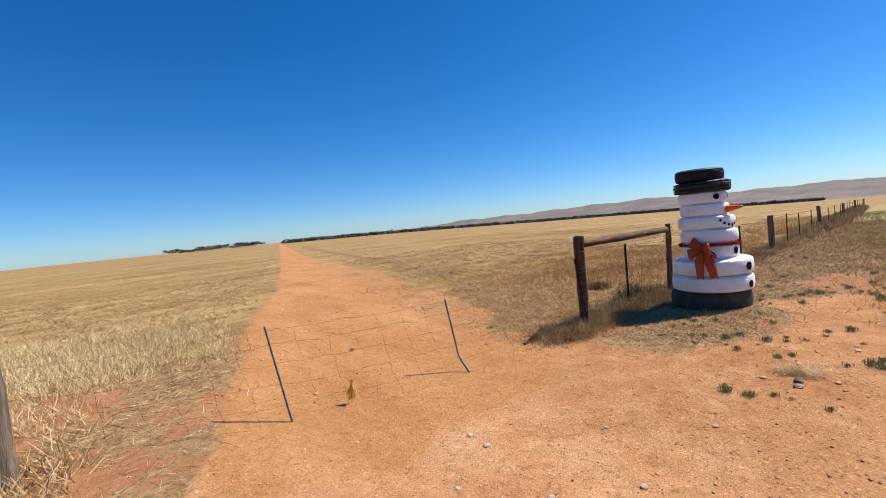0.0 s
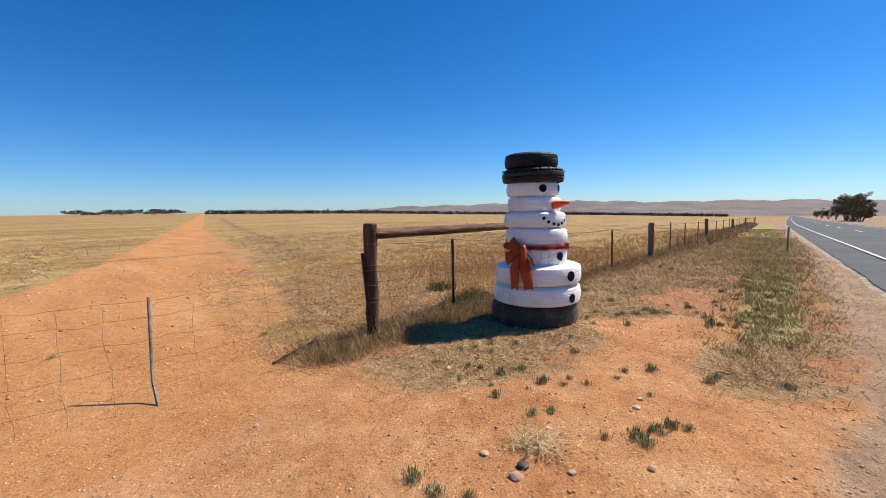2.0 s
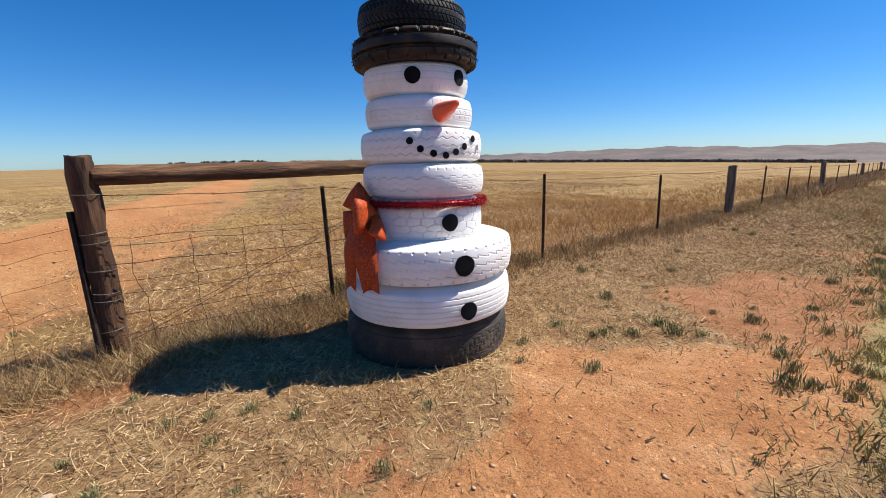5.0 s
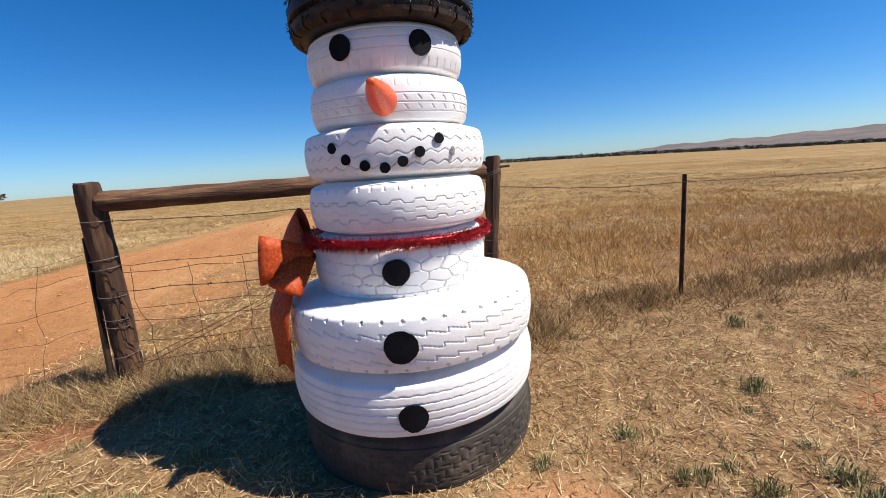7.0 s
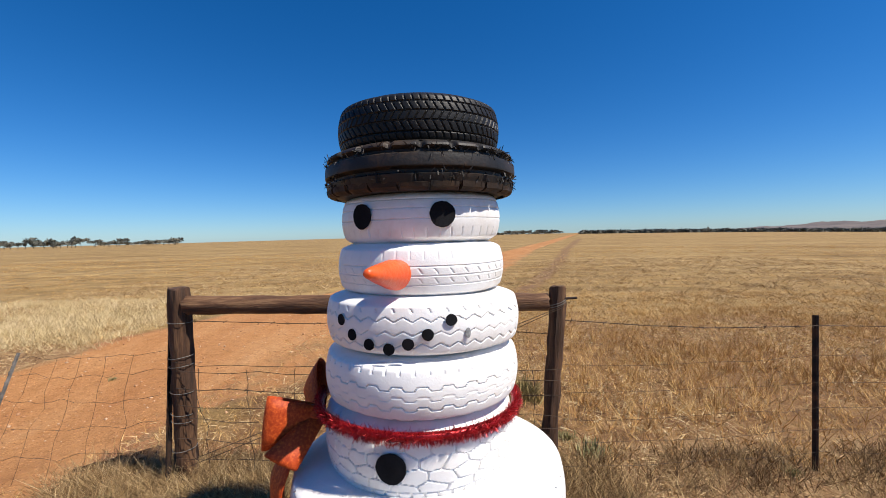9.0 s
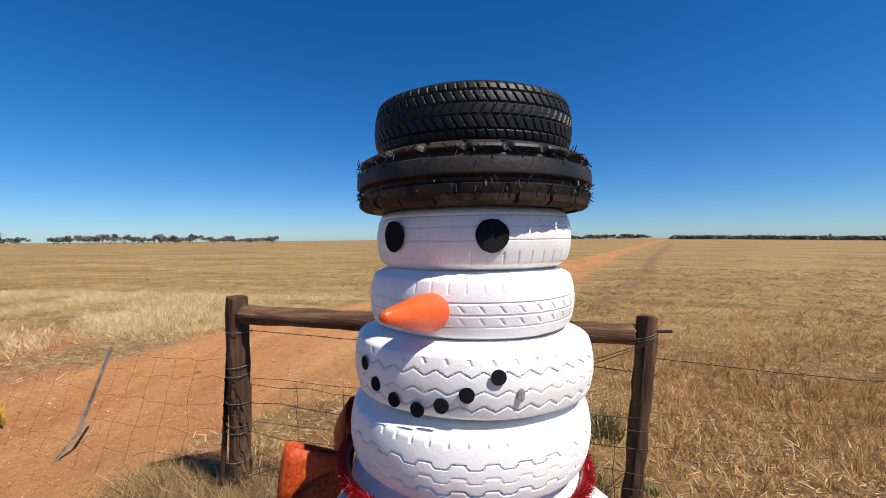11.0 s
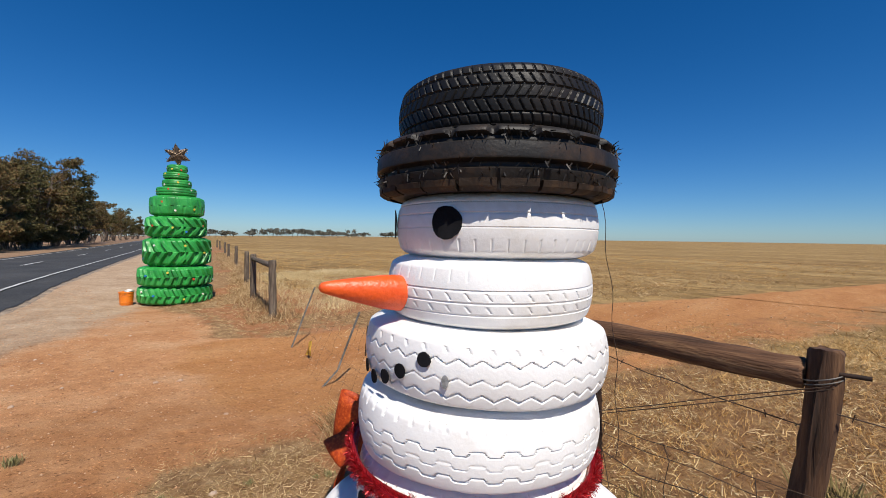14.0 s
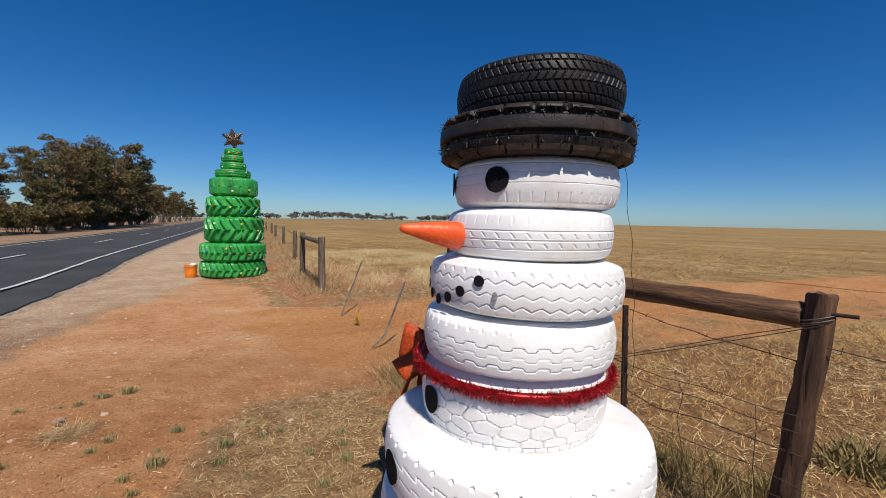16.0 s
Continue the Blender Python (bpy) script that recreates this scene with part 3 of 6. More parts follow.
def tread_blocks(u, v):
    """Uneven many-sided blocks, with plain bars on both shoulders."""
    du, dv = 0.090, 0.045
    gu, gv = u / du, (v - 0.14) * 0.268 / dv
    iu, iv = np.floor(gu), np.floor(gv)
    first, second = np.full(u.shape, 9.0), np.full(u.shape, 9.0)
    for a in (-1, 0, 1):
        for b in (-1, 0, 1):
            cu, cv = iu + a, iv + b
            h1 = np.sin(np.mod(cu, 26) * 12.99 + cv * 78.2) * 437.5
            h2 = np.sin(np.mod(cu, 26) * 39.3 + cv * 11.1) * 437.5
            pu = (cu + 0.25 + 0.38 * np.mod(cv, 2) + 0.40 * (h1 - np.floor(h1) - 0.5)) * du
            pv = (cv + 0.5 + 0.50 * (h2 - np.floor(h2) - 0.5)) * dv
            d = np.hypot(u - pu, ((v - 0.14) * 0.268 - pv) * 1.75)
            second = np.where(d < first, first, np.minimum(second, d))
            first = np.minimum(first, d)
    cracks = np.clip(1.5 - (second - first) / 0.0046, 0, 1) * (v > 0.16) * (v < 0.86)
    return np.max([cracks, 0.8 * line(v, 0.16, 0.008), 0.7 * line(v, 0.86, 0.008), sipe(u, v, 0.046, 0.02, 0.0, 0.16, 0.0030), 0.8 * sipe(u, v, 0.05, 0.02, 0.86, 1.0, 0.0028)], 0)


def saw_line(u, v, at, period, rise, w):
    """A groove that climbs slowly and then drops at once."""
    f = u / period - np.floor(u / period)
    climb = np.clip(1.6 - np.abs(v - (at + rise * (2 * f - 1))) / w, 0, 1)
    drop = np.clip(1.6 - np.minimum(f, 1 - f) * period / 0.0026, 0, 1) * (np.abs(v - at) < rise)
    return np.maximum(climb, drop)


def tread_truck(u, v):
    holes = lambda at, p: np.clip(1.7 - np.hypot((u / p - np.round(u / p)) * p, (v - at) * 0.24) / 0.0046, 0, 1)
    return np.max([saw_line(-u, v, 0.68, 0.080, 0.042, 0.0068), saw_line(0.03 - u, v, 0.27, 0.080, 0.042, 0.0068), 0.7 * saw_line(0.06 - u, v, 0.47, 0.080, 0.040, 0.007), 3.0 * holes(0.88, 0.075), 2.6 * holes(0.12, 0.075)], 0)


def tread_ribs(u, v):
    return np.max([line(v, a + 0.008 * tri_wave(u / 0.05), 0.009) for a in (0.22, 0.36, 0.5, 0.64, 0.78)], 0)


def tread_base(u, v):
    z = 0.04 * trap_wave(u / 0.07)
    return np.max([line(v, 0.84, 0.008), line(v, 0.70 + z, 0.012), line(v, 0.5 + z, 0.012), line(v, 0.30 + z, 0.012), line(v, 0.16, 0.008), sipe(u, v, 0.035, 0.03, 0.3, 0.7, 0.0022)], 0)


def tread_hat(u, v):
    return np.max([line(v, 0.22, 0.011), line(v, 0.42, 0.011), line(v, 0.61, 0.011), line(v, 0.80, 0.011), sipe(u, v, 0.029, 0.11, 0.22, 0.42, 0.0024), sipe(u, v, 0.029, -0.11, 0.42, 0.61, 0.0024), sipe(u, v, 0.029, 0.11, 0.61, 0.8, 0.0024), sipe(u, v, 0.029, 0.06, 0.02, 0.22, 0.0024), sipe(u, v, 0.029, 0.06, 0.8, 0.98, 0.0024)], 0)


def tread_brim(u, v):
    deep = np.max([line(v, 0.35, 0.05), line(v, 0.77, 0.05)], 0)
    blocks = np.max([sipe(u, v, 0.115, 0.0, 0.80, 1.0, 0.010), 0.5 * sipe(u, v, 0.13, 0.0, 0.0, 0.30, 0.006)], 0)
    return np.maximum(deep, 0.8 * blocks)


def lug(period, reach, share, groove):
    """Big tractor bars, angled towards the middle of the tread from either shoulder."""
    def pattern(u, v):
        side = v > 0.5
        f = (u + np.where(side, 0.0, period / 2)) / period + reach * np.abs(v - 0.5) * np.where(side, 1, 1)
        d = np.abs(f - np.round(f))
        bar = np.clip((share - d) / 0.07, 0, 1) * np.clip((np.abs(v - 0.5) + 0.06) / 0.05, 0, 1)
        return 1 - bar
    return pattern


def tyre(name, centre, z0, z1, radius, pattern, depth, material, parent, label="", bulge=0.55, inner=0.52, around=420, across=34, crown=0.02, seed=0, tilt=(0, 0), sag=0.0):
    """A tyre lying flat, its tread cut to the pattern, with rounded shoulders, sidewalls and beads."""
    h = z1 - z0
    w = np.linspace(0, 1, across)
    a = np.linspace(0, 2 * np.pi, around, endpoint=False)
    rs = h * bulge * 0.5
    A, V = np.meshgrid(a, w, indexing="ij")
    edge = np.clip(np.abs(V - 0.5) * 2, 0, 1)
    prof = radius - crown * edge ** 2 - rs * 0.55 * np.clip((edge - 0.78) / 0.22, 0, 1) ** 2
    g = pattern(A * radius, V) * depth * np.clip((1.02 - edge) / 0.08, 0.0, 1)
    rr = prof - g + 0.0025 * np.sin(3 * A + seed) + 0.0015 * np.sin(7 * A + 2 * seed)
    zz = z0 + h * (0.04 + 0.92 * V)
    # sidewalls and beads, top then bottom, and the hollow inside
    end = radius - crown - rs * 0.55
    side_r = end + (inner * radius - end) * np.array([0.05, 0.14, 0.28, 0.45, 0.62, 0.80, 0.95, 1.0])
    side_z = np.array([0.974, 0.988, 0.998, 1.0, 0.993, 0.975, 0.93, 0.85])
    rows_r = np.concatenate([np.repeat(side_r[::-1][None], around, 0), rr, np.repeat(side_r[None], around, 0)], 1)
    rows_z = np.concatenate([np.repeat(z0 + h * (1 - side_z[::-1])[None], around, 0), zz, np.repeat(z0 + h * side_z[None], around, 0)], 1)
    ins_r = np.array([0.72, 0.86, 0.9, 0.86, 0.72]) * radius
    ins_z = z0 + h * np.array([0.80, 0.74, 0.5, 0.26, 0.20])
    rows_r = np.concatenate([rows_r, np.repeat(ins_r[None], around, 0)], 1)
    rows_z = np.concatenate([rows_z, np.repeat(ins_z[None], around, 0)], 1)
    rows_z = rows_z + (tilt[0] * np.cos(a) + tilt[1] * np.sin(a))[:, None] * rows_r / radius + sag * np.sin(2 * a + seed)[:, None]
    k = rows_r.shape[1]
    v = np.stack([centre[0] + rows_r * np.cos(a)[:, None], centre[1] + rows_r * np.sin(a)[:, None], rows_z], -1).reshape(-1, 3)
    i, j = np.meshgrid(np.arange(around), np.arange(k), indexing="ij")
    i2, j2 = (i + 1) % around, (j + 1) % k
    f = np.stack([i * k + j, i2 * k + j, i2 * k + j2, i * k + j2], -1).reshape(-1, 4)
    ob = raw(name, v, f, material, parent, label, True)
    ob.data.set_sharp_from_angle(angle=radians(38))
    return ob


def dab(name, centre, radius, az, z, size, material, parent, label="", seed=0, lift=0.004, thick=0.003, rows=7, tall=1.0):
    """A round dab of paint bent round a tyre, with an uneven rim."""
    rng = random.Random(seed)
    n = 48
    ph = [rng.uniform(0, 6.28) for _ in range(3)]
    bm = bmesh.new()
    grid = []
    for k in range(rows + 1):
        ring = []
        for j in range(n):
            t = 2 * math.pi * j / n
            s = size * (1 + 0.018 * math.sin(3 * t + ph[0]) + 0.010 * math.sin(7 * t + ph[1]) + 0.010 * math.sin(13 * t + ph[2]) + 0.010 * math.sin(21 * t + ph[0])) * min(1, k / (rows - 1))
            a = radians(az) + s * math.cos(t) / radius
            r = radius + (lift if k < rows else lift - thick)
            ring.append(bm.verts.new((centre[0] + r * math.cos(a), centre[1] + r * math.sin(a), z + tall * s * math.sin(t))))
        grid.append(ring)
    for p, q in zip(grid[1:], grid[2:]):
        for j in range(n):
            bm.faces.new((p[j], q[j], q[(j + 1) % n], p[(j + 1) % n]))
    for j in range(n):
        bm.verts.remove(grid[0][j])
    bm.faces.new(grid[1])
    bmesh.ops.recalc_face_normals(bm, faces=bm.faces)
    return part(name, bm, material, parent, label, True, 50)


# ---------------------------------------------------------------- the snowman of tyres
snow = thing("tyre_snowman", (0, 0, 0), "snowman of stacked white painted tyres with black tyre hat", "sculpture")
STACK = [
    ("tyre", (0.020, 0.080), 0.02, 0.305, 0.545, tread_base, 0.005, RUBBER_DUSTY, "unpainted dusty black truck tyre", 0.45),
    ("tyre", (0.008, 0.040), 0.298, 0.546, 0.545, tread_ribs, 0.005, WHITE, "white painted truck tyre with fine ribs", 0.7),
    ("tyre", (0.020, 0.032), 0.541, 0.797, 0.537, tread_truck, 0.006, WHITE, "white painted truck tyre", 0.75),
    ("tyre", (-0.010, 0.036), 0.768, 1.036, 0.374, tread_blocks, 0.0065, WHITE, "white painted tyre with block tread", 0.35),
    ("tyre", (0.002, 0.043), 1.030, 1.238, 0.384, tread_step, 0.0065, WHITE, "white painted tyre with stepped grooves", 0.6),
    ("tyre", (0.010, 0.071), 1.232, 1.438, 0.386, tread_zigzag, 0.006, WHITE, "white painted tyre with zigzag tread", 0.75),
    ("tyre", (0.009, 0.084), 1.432, 1.627, 0.335, tread_slant, 0.0034, WHITE, "white painted ribbed car tyre", 0.5),
    ("tyre", (0.012, 0.109), 1.621, 1.812, 0.328, tread_fine_ribs, 0.003, WHITE, "white painted ribbed car tyre", 0.35),
    ("hat_brim", (0.010, 0.102), 1.800, 1.976, 0.386, tread_brim, 0.022, RUBBER_BROWN, "worn black tyre with deep grooves", 0.55),
    ("hat_crown", (0.008, 0.125), 1.968, 2.165, 0.333, tread_hat, 0.0050, RUBBER, "black car tyre with chevron tread", 0.45),
]
for k, (nm, c, z0, z1, r, pat, dep, m, lab, bul) in enumerate(STACK):
    tyre(nm, c, z0, z1, r, pat, dep, m, snow, lab, bul, seed=k * 1.7, around=680 if 1 < k < 8 else 940 if k == 9 else 420, across=64 if 1 < k < 8 else 64, tilt=(0.004 * math.sin(k), 0.004 * math.cos(2 * k)))
EYE, NOSE, MOUTH, NECK, L1, L2 = (STACK[i] for i in (7, 6, 5, 3, 2, 1))
for a, sd_ in ((-75.1, 1), (-128.1, 2)):
    dab("eye", EYE[1], EYE[4], a, 1.722, 0.0455, BLACK_PAINT, snow, "black painted disc eye", sd_, 0.0065)
for k, (a, z) in enumerate(((-134.8, 1.363), (-126.3, 1.318), (-115.5, 1.292), (-104.8, 1.280), (-95.2, 1.298), (-85.7, 1.328), (-74.1, 1.372))):
    dab("mouth_dot", MOUTH[1], MOUTH[4], a, z, 0.0195, BLACK_PAINT, snow, "", 10 + k, 0.006)
dab("paint_smudge", MOUTH[1], MOUTH[4], -65.4, 1.324, 0.009, mat("grey_smudge", [(0.12, 0.12, 0.12), (0.4, 0.4, 0.39)], 90, 0.6, 0.0), snow, "faint grey smudge", 31, 0.005, tall=1.9)
dab("button", NECK[1], NECK[4], -102.3, 0.900, 0.051, BLACK_PAINT, snow, "", 20, 0.0065)
dab("button", L1[1], L1[4], -105.0, 0.676, 0.060, BLACK_PAINT, snow, "", 21, 0.005)
dab("button", L2[1], L2[4], -101.4, 0.408, 0.053, BLACK_PAINT, snow, "", 22, 0.005)


def nose():
    bm = bmesh.new()
    az, n = radians(-103), 32
    base = Vector((NOSE[1][0] + 0.325 * math.cos(az), NOSE[1][1] + 0.325 * math.sin(az), 1.518))
    way = Vector((-0.072, -0.255, 0.028)).normalized()
    side = way.cross(Vector((0, 0, 1))).normalized()
    up = side.cross(way)
    rings = []
    prof = [(0, 0.0525), (0.02, 0.052), (0.06, 0.0485), (0.10, 0.041), (0.145, 0.033), (0.19, 0.0235), (0.222, 0.0165), (0.234, 0.012), (0.239, 0.004)]
    for d, r in prof:
        rings.append([bm.verts.new(base + way * d + (side * math.cos(t) + up * math.sin(t)) * r * (1 + 0.03 * math.sin(3 * t + 9 * d))) for t in (2 * math.pi * j / n for j in range(n))])
    for p, q in zip(rings, rings[1:]):
        for j in range(n):
            bm.faces.new((p[j], q[j], q[(j + 1) % n], p[(j + 1) % n]))
    bm.faces.new(rings[-1])
    bmesh.ops.recalc_face_normals(bm, faces=bm.faces)
    part("nose", bm, ORANGE, snow, "orange painted cone carrot nose", True, 60)


nose()


def fringe(n, centre, radius, z_of, length, width, seed, thick=0.012, a0=0.0, a1=2 * math.pi):
    """Thin foil strips standing out all round a ring."""
    rng = np.random.default_rng(seed)
    a = rng.uniform(a0, a1, n)
    base = np.stack([centre[0] + radius * np.cos(a), centre[1] + radius * np.sin(a), z_of(a) + rng.uniform(-thick, thick, n)], -1)
    out = np.stack([np.cos(a), np.sin(a), np.zeros(n)], -1)
    tan = np.stack([-np.sin(a), np.cos(a), np.zeros(n)], -1)
    th = rng.uniform(0, 2 * np.pi, n)
    d = out * (0.35 + 0.5 * np.cos(th)[:, None]) + np.stack([0 * a, 0 * a, np.sin(th)], -1) - [0, 0, 0.25] + tan * rng.normal(0, 0.45, (n, 1))
    d *= (length * rng.uniform(0.6, 1.15, n) / np.linalg.norm(d, axis=1))[:, None]
    s = np.cross(d, rng.normal(0, 1, (n, 3)))
    s *= (width / np.linalg.norm(s, axis=1))[:, None]
    v = np.stack([base - s, base + s, base + d + s * 0.6, base + d - s * 0.6], 1).reshape(-1, 3)
    return v, np.arange(4 * n).reshape(n, 4)


zt = lambda a: 1.005 - 0.010 * np.sin(a + 1.2)
ring_a = np.linspace(0, 2 * np.pi, 120, endpoint=False)
core = tube(np.stack([-0.014 + 0.388 * np.cos(ring_a), 0.04 + 0.388 * np.sin(ring_a), zt(ring_a)], -1), 0.015, 6, True)
v, f = join([core, fringe(15000, (-0.014, 0.04), 0.392, zt, 0.026, 0.0010, 5)])
raw("tinsel_garland", v, f, TINSEL, snow, "shiny red tinsel garland")

# rubber whiskers of the worn brim, stubby ends in short runs
whisk = []
for zz, count, gap in ((1.842, 130, 0.4), (1.856, 130, 1.1), (1.868, 100, 1.7), (1.926, 110, 2.9), (1.944, 150, 4.1)):
    whisk.append(fringe(count, (0.010, 0.102), 0.378, lambda a, q=zz: q + 0.004 * np.sin(9 * a), 0.021, 0.0021, int(zz * 1000), 0.005, gap, gap + 6.0))
v, f = join(whisk)
tagged(raw("rubber_whisker", v, f, RUBBER_BROWN, snow, "loose rubber whiskers on the brim"), kind="stuff")


def brim_edge():
    """The brown lower shoulder of the brim, cut into short blocks."""
    n = 22
    for k in range(n):
        a0, a1 = 2 * math.pi * (k + 0.04 * math.sin(k * 3.3)) / n, 2 * math.pi * (k + 0.90) / n
        bm = bmesh.new()
        rows = []
        for i in range(6):
            a = a0 + (a1 - a0) * i / 5
            ring = []
            for r, z in ((0.345, 1.801), (0.362, 1.804), (0.3755, 1.813), (0.3775, 1.830 + 0.003 * math.sin(5 * k)), (0.350, 1.836)):
                r += 0.0025 * math.sin(7.1 * k + 2 * i)
                ring.append(bm.verts.new((0.010 + r * math.cos(a), 0.102 + r * math.sin(a), z)))
            rows.append(ring)
        for p, q in zip(rows, rows[1:]):
            for j in range(5):
                bm.faces.new((p[j], q[j], q[(j + 1) % 5], p[(j + 1) % 5]))
        bm.faces.new(rows[0])
        bm.faces.new(rows[-1][::-1])
        bmesh.ops.recalc_face_normals(bm, faces=bm.faces)
        part("brim_block", bm, RUBBER_RIM, snow, "brown perished rubber block" if k == 0 else "", True, 30)


brim_edge()
hang = np.linspace(0, 1, 24)[:, None]
hang = np.array([0.262, 0.372, 1.815]) * (1 - hang) + np.array([0.322, 0.42, 0.93]) * hang + np.sin(np.pi * hang) * [0.012, 0.01, 0] + 0.008 * np.sin(hang * 23) * [1, -0.5, 0]
v, f = tube(hang, 0.0011, 6)
raw("loose_wire", v, f, RUST, snow, "thin dark wire hanging from the brim", True)


def ribbon_bm(pts, wide, halves, thick=0.003, notch=0.0):
    """A strip of stiff ribbon along pts; wide: the way of its width at each point."""
    bm = bmesh.new()
    pts = [Vector(p) for p in pts]
    rows = []
    for k, p in enumerate(pts):
        t = (pts[min(k + 1, len(pts) - 1)] - pts[max(k - 1, 0)]).normalized()
        w = Vector(wide[k]).normalized()
        nrm = t.cross(w).normalized()
        row = []
        for s in (-1, -0.5, 0, 0.5, 1):
            q = p + w * halves[k] * s + nrm * 0.006 * (1 - s * s)
            if notch and k == len(pts) - 1:
                q -= t * notch * (1 - abs(s))
            row.append((q + nrm * thick / 2, q - nrm * thick / 2))
        rows.append([(bm.verts.new(a), bm.verts.new(b)) for a, b in row])
    for p, q in zip(rows, rows[1:]):
        for j in range(4):
            bm.faces.new((p[j][0], p[j + 1][0], q[j + 1][0], q[j][0]))
            bm.faces.new((p[j][1], q[j][1], q[j + 1][1], p[j + 1][1]))
        bm.faces.new((p[0][0], q[0][0], q[0][1], p[0][1]))
        bm.faces.new((p[4][0], p[4][1], q[4][1], q[4][0]))
    for r in (rows[0], rows[-1]):
        for j in range(4):
            bm.faces.new((r[j][0], r[j][1], r[j + 1][1], r[j + 1][0]))
    bmesh.ops.recalc_face_normals(bm, faces=bm.faces)
    return bm


def bow():
    """Four stiff loops and two notched tails tied to the garland."""
    hub = Vector((-0.405, -0.012, 0.955))
    b = new("bow")
    b.parent = snow
    b["label"] = "large red-orange glitter ribbon bow"
    folds = (((-0.570, -0.111, 1.063), (-0.589, -0.136, 0.871), 0.10), ((-0.430, 0.108, 1.140), (-0.515, 0.170, 1.000), 0.08), ((-0.505, 0.185, 0.962), (-0.520, 0.150, 0.800), 0.09), ((-0.552, -0.201, 0.887), (-0.445, -0.190, 0.822), 0.07))
    for p, q, gap in folds:
        p, q = Vector(p), Vector(q)
        mid, w = (p + q) / 2, (p - q).normalized()
        side = (mid - hub).normalized().cross(w).normalized()
        ts = [i / 24 for i in range(25)]
        reach = [math.sin(math.pi * t) ** 0.75 for t in ts]
        pts = [hub.lerp(mid, r) - side * gap * (t - 0.5) * (0.25 + 0.75 * r) * (1.0 + 0.5 * math.sin(math.pi * t)) for t, r in zip(ts, reach)]
        part("bow_loop", ribbon_bm(pts, [w] * 25, [0.030 + ((p - q).length / 2 - 0.030) * r for r in reach]), RIBBON, b)
    tails = (((-0.52, 0.005, 0.90), (-0.565, 0.010, 0.76), (-0.578, 0.0, 0.52), 0.058, 192), ((-0.495, -0.075, 0.88), (-0.545, -0.130, 0.74), (-0.540, -0.172, 0.53), 0.068, 218))
    for a, m, e, half, turn in tails:
        a, m, e = Vector(a), Vector(m), Vector(e)
        w = Vector((-math.sin(radians(turn)), math.cos(radians(turn)), 0))
        ts = [i / 18 for i in range(19)]
        pts = []
        for t in ts:
            if t < 0.22:
                pts.append((hub + Vector((-0.04, 0, -0.01))).lerp(a, t / 0.22))
            elif t < 0.5:
                pts.append(a.lerp(m, (t - 0.22) / 0.28))
            else:
                pts.append(m.lerp(e, (t - 0.5) / 0.5))
        pts = [(pts[max(k - 1, 0)] + 2 * q + pts[min(k + 1, 18)]) / 4 if 0 < k < 18 else q for k, q in enumerate(pts)]
        part("bow_tail", ribbon_bm(pts, [w] * 19, [half * (0.35 + 0.65 * min(1, t * 2.4)) * (1 - 0.28 * max(0, t - 0.5) / 0.5) for t in ts], notch=0.035), RIBBON, b)
    bm = bmesh.new()
    bmesh.ops.create_uvsphere(bm, u_segments=20, v_segments=12, radius=1, matrix=Matrix.Translation(hub + Vector((-0.02, -0.012, -0.005))) @ Matrix.Rotation(radians(200), 4, "Z") @ Matrix.Diagonal((0.035, 0.034, 0.046, 1)))
    for v in bm.verts:
        v.co += (v.co - hub) * 0.12 * math.sin(60 * v.co.z)
    part("bow_knot", bm, RIBBON, b)


bow()


# ---------------------------------------------------------------- fences
def star_picket(name, parent, foot, head, material, size=0.017, label=""):
    """A steel post of three fins, with notches along its spine."""
    foot, head = Vector(foot), Vector(head)
    way = head - foot
    q = way.to_track_quat("Z", "Y").to_matrix().to_4x4()
    L = way.length
    bm = bmesh.new()
    for a in (90, 210, 330):
        m = Matrix.Translation(foot) @ q @ Matrix.Rotation(radians(a), 4, "Z") @ Matrix.Translation((size * 0.6, 0, L / 2)) @ Matrix.Diagonal((size * 1.25, 0.0055, L, 1))
        bmesh.ops.create_cube(bm, size=1, matrix=m)
    k = int(L / 0.09)
    for i in range(k):
        bmesh.ops.create_cube(bm, size=1, matrix=Matrix.Translation(foot) @ q @ Matrix.Rotation(radians(90), 4, "Z") @ Matrix.Translation((size * 1.25, 0, 0.1 + i * 0.085)) @ Matrix.Diagonal((0.006, 0.009, 0.02, 1)))
    return part(name, bm, material, parent, label, False)


def wire_path(a, b, sag=0.01, n=14, wob=0.004, seed=0):
    rng = np.random.default_rng(seed)
    t = np.linspace(0, 1, n)[:, None]
    p = np.asarray(a, float) * (1 - t) + np.asarray(b, float) * t
    p[:, 2] -= 4 * sag * (t * (1 - t))[:, 0]
    p[1:-1] += rng.normal(0, wob, (n - 2, 3))
    return p


def barbed(name, parent, paths, radius=0.0026):
    pieces = []
    for k, p in enumerate(paths):
        pieces.append(tube(p, radius, 5))
        d = np.linalg.norm(np.diff(p, axis=0), axis=1).sum()
        rng = np.random.default_rng(k)
        for s in np.arange(0.06, d, 0.11):
            f = s / d * (len(p) - 1)
            i = min(int(f), len(p) - 2)
            c = p[i] + (p[i + 1] - p[i]) * (f - i)
            for _ in range(2):
                w = rng.normal(0, 1, 3)
                w *= 0.016 / np.linalg.norm(w)
                pieces.append(tube(np.array([c - w, c + w]), 0.0016, 4))
    v, f = join(pieces)
    return raw(name, v, f, WIRE, parent, "rusty barbed wire")


def plain_wires(name, parent, paths, radius=0.0018, label=""):
    v, f = join([tube(p, radius, 5) for p in paths])
    return raw(name, v, f, WIRE, parent, label)


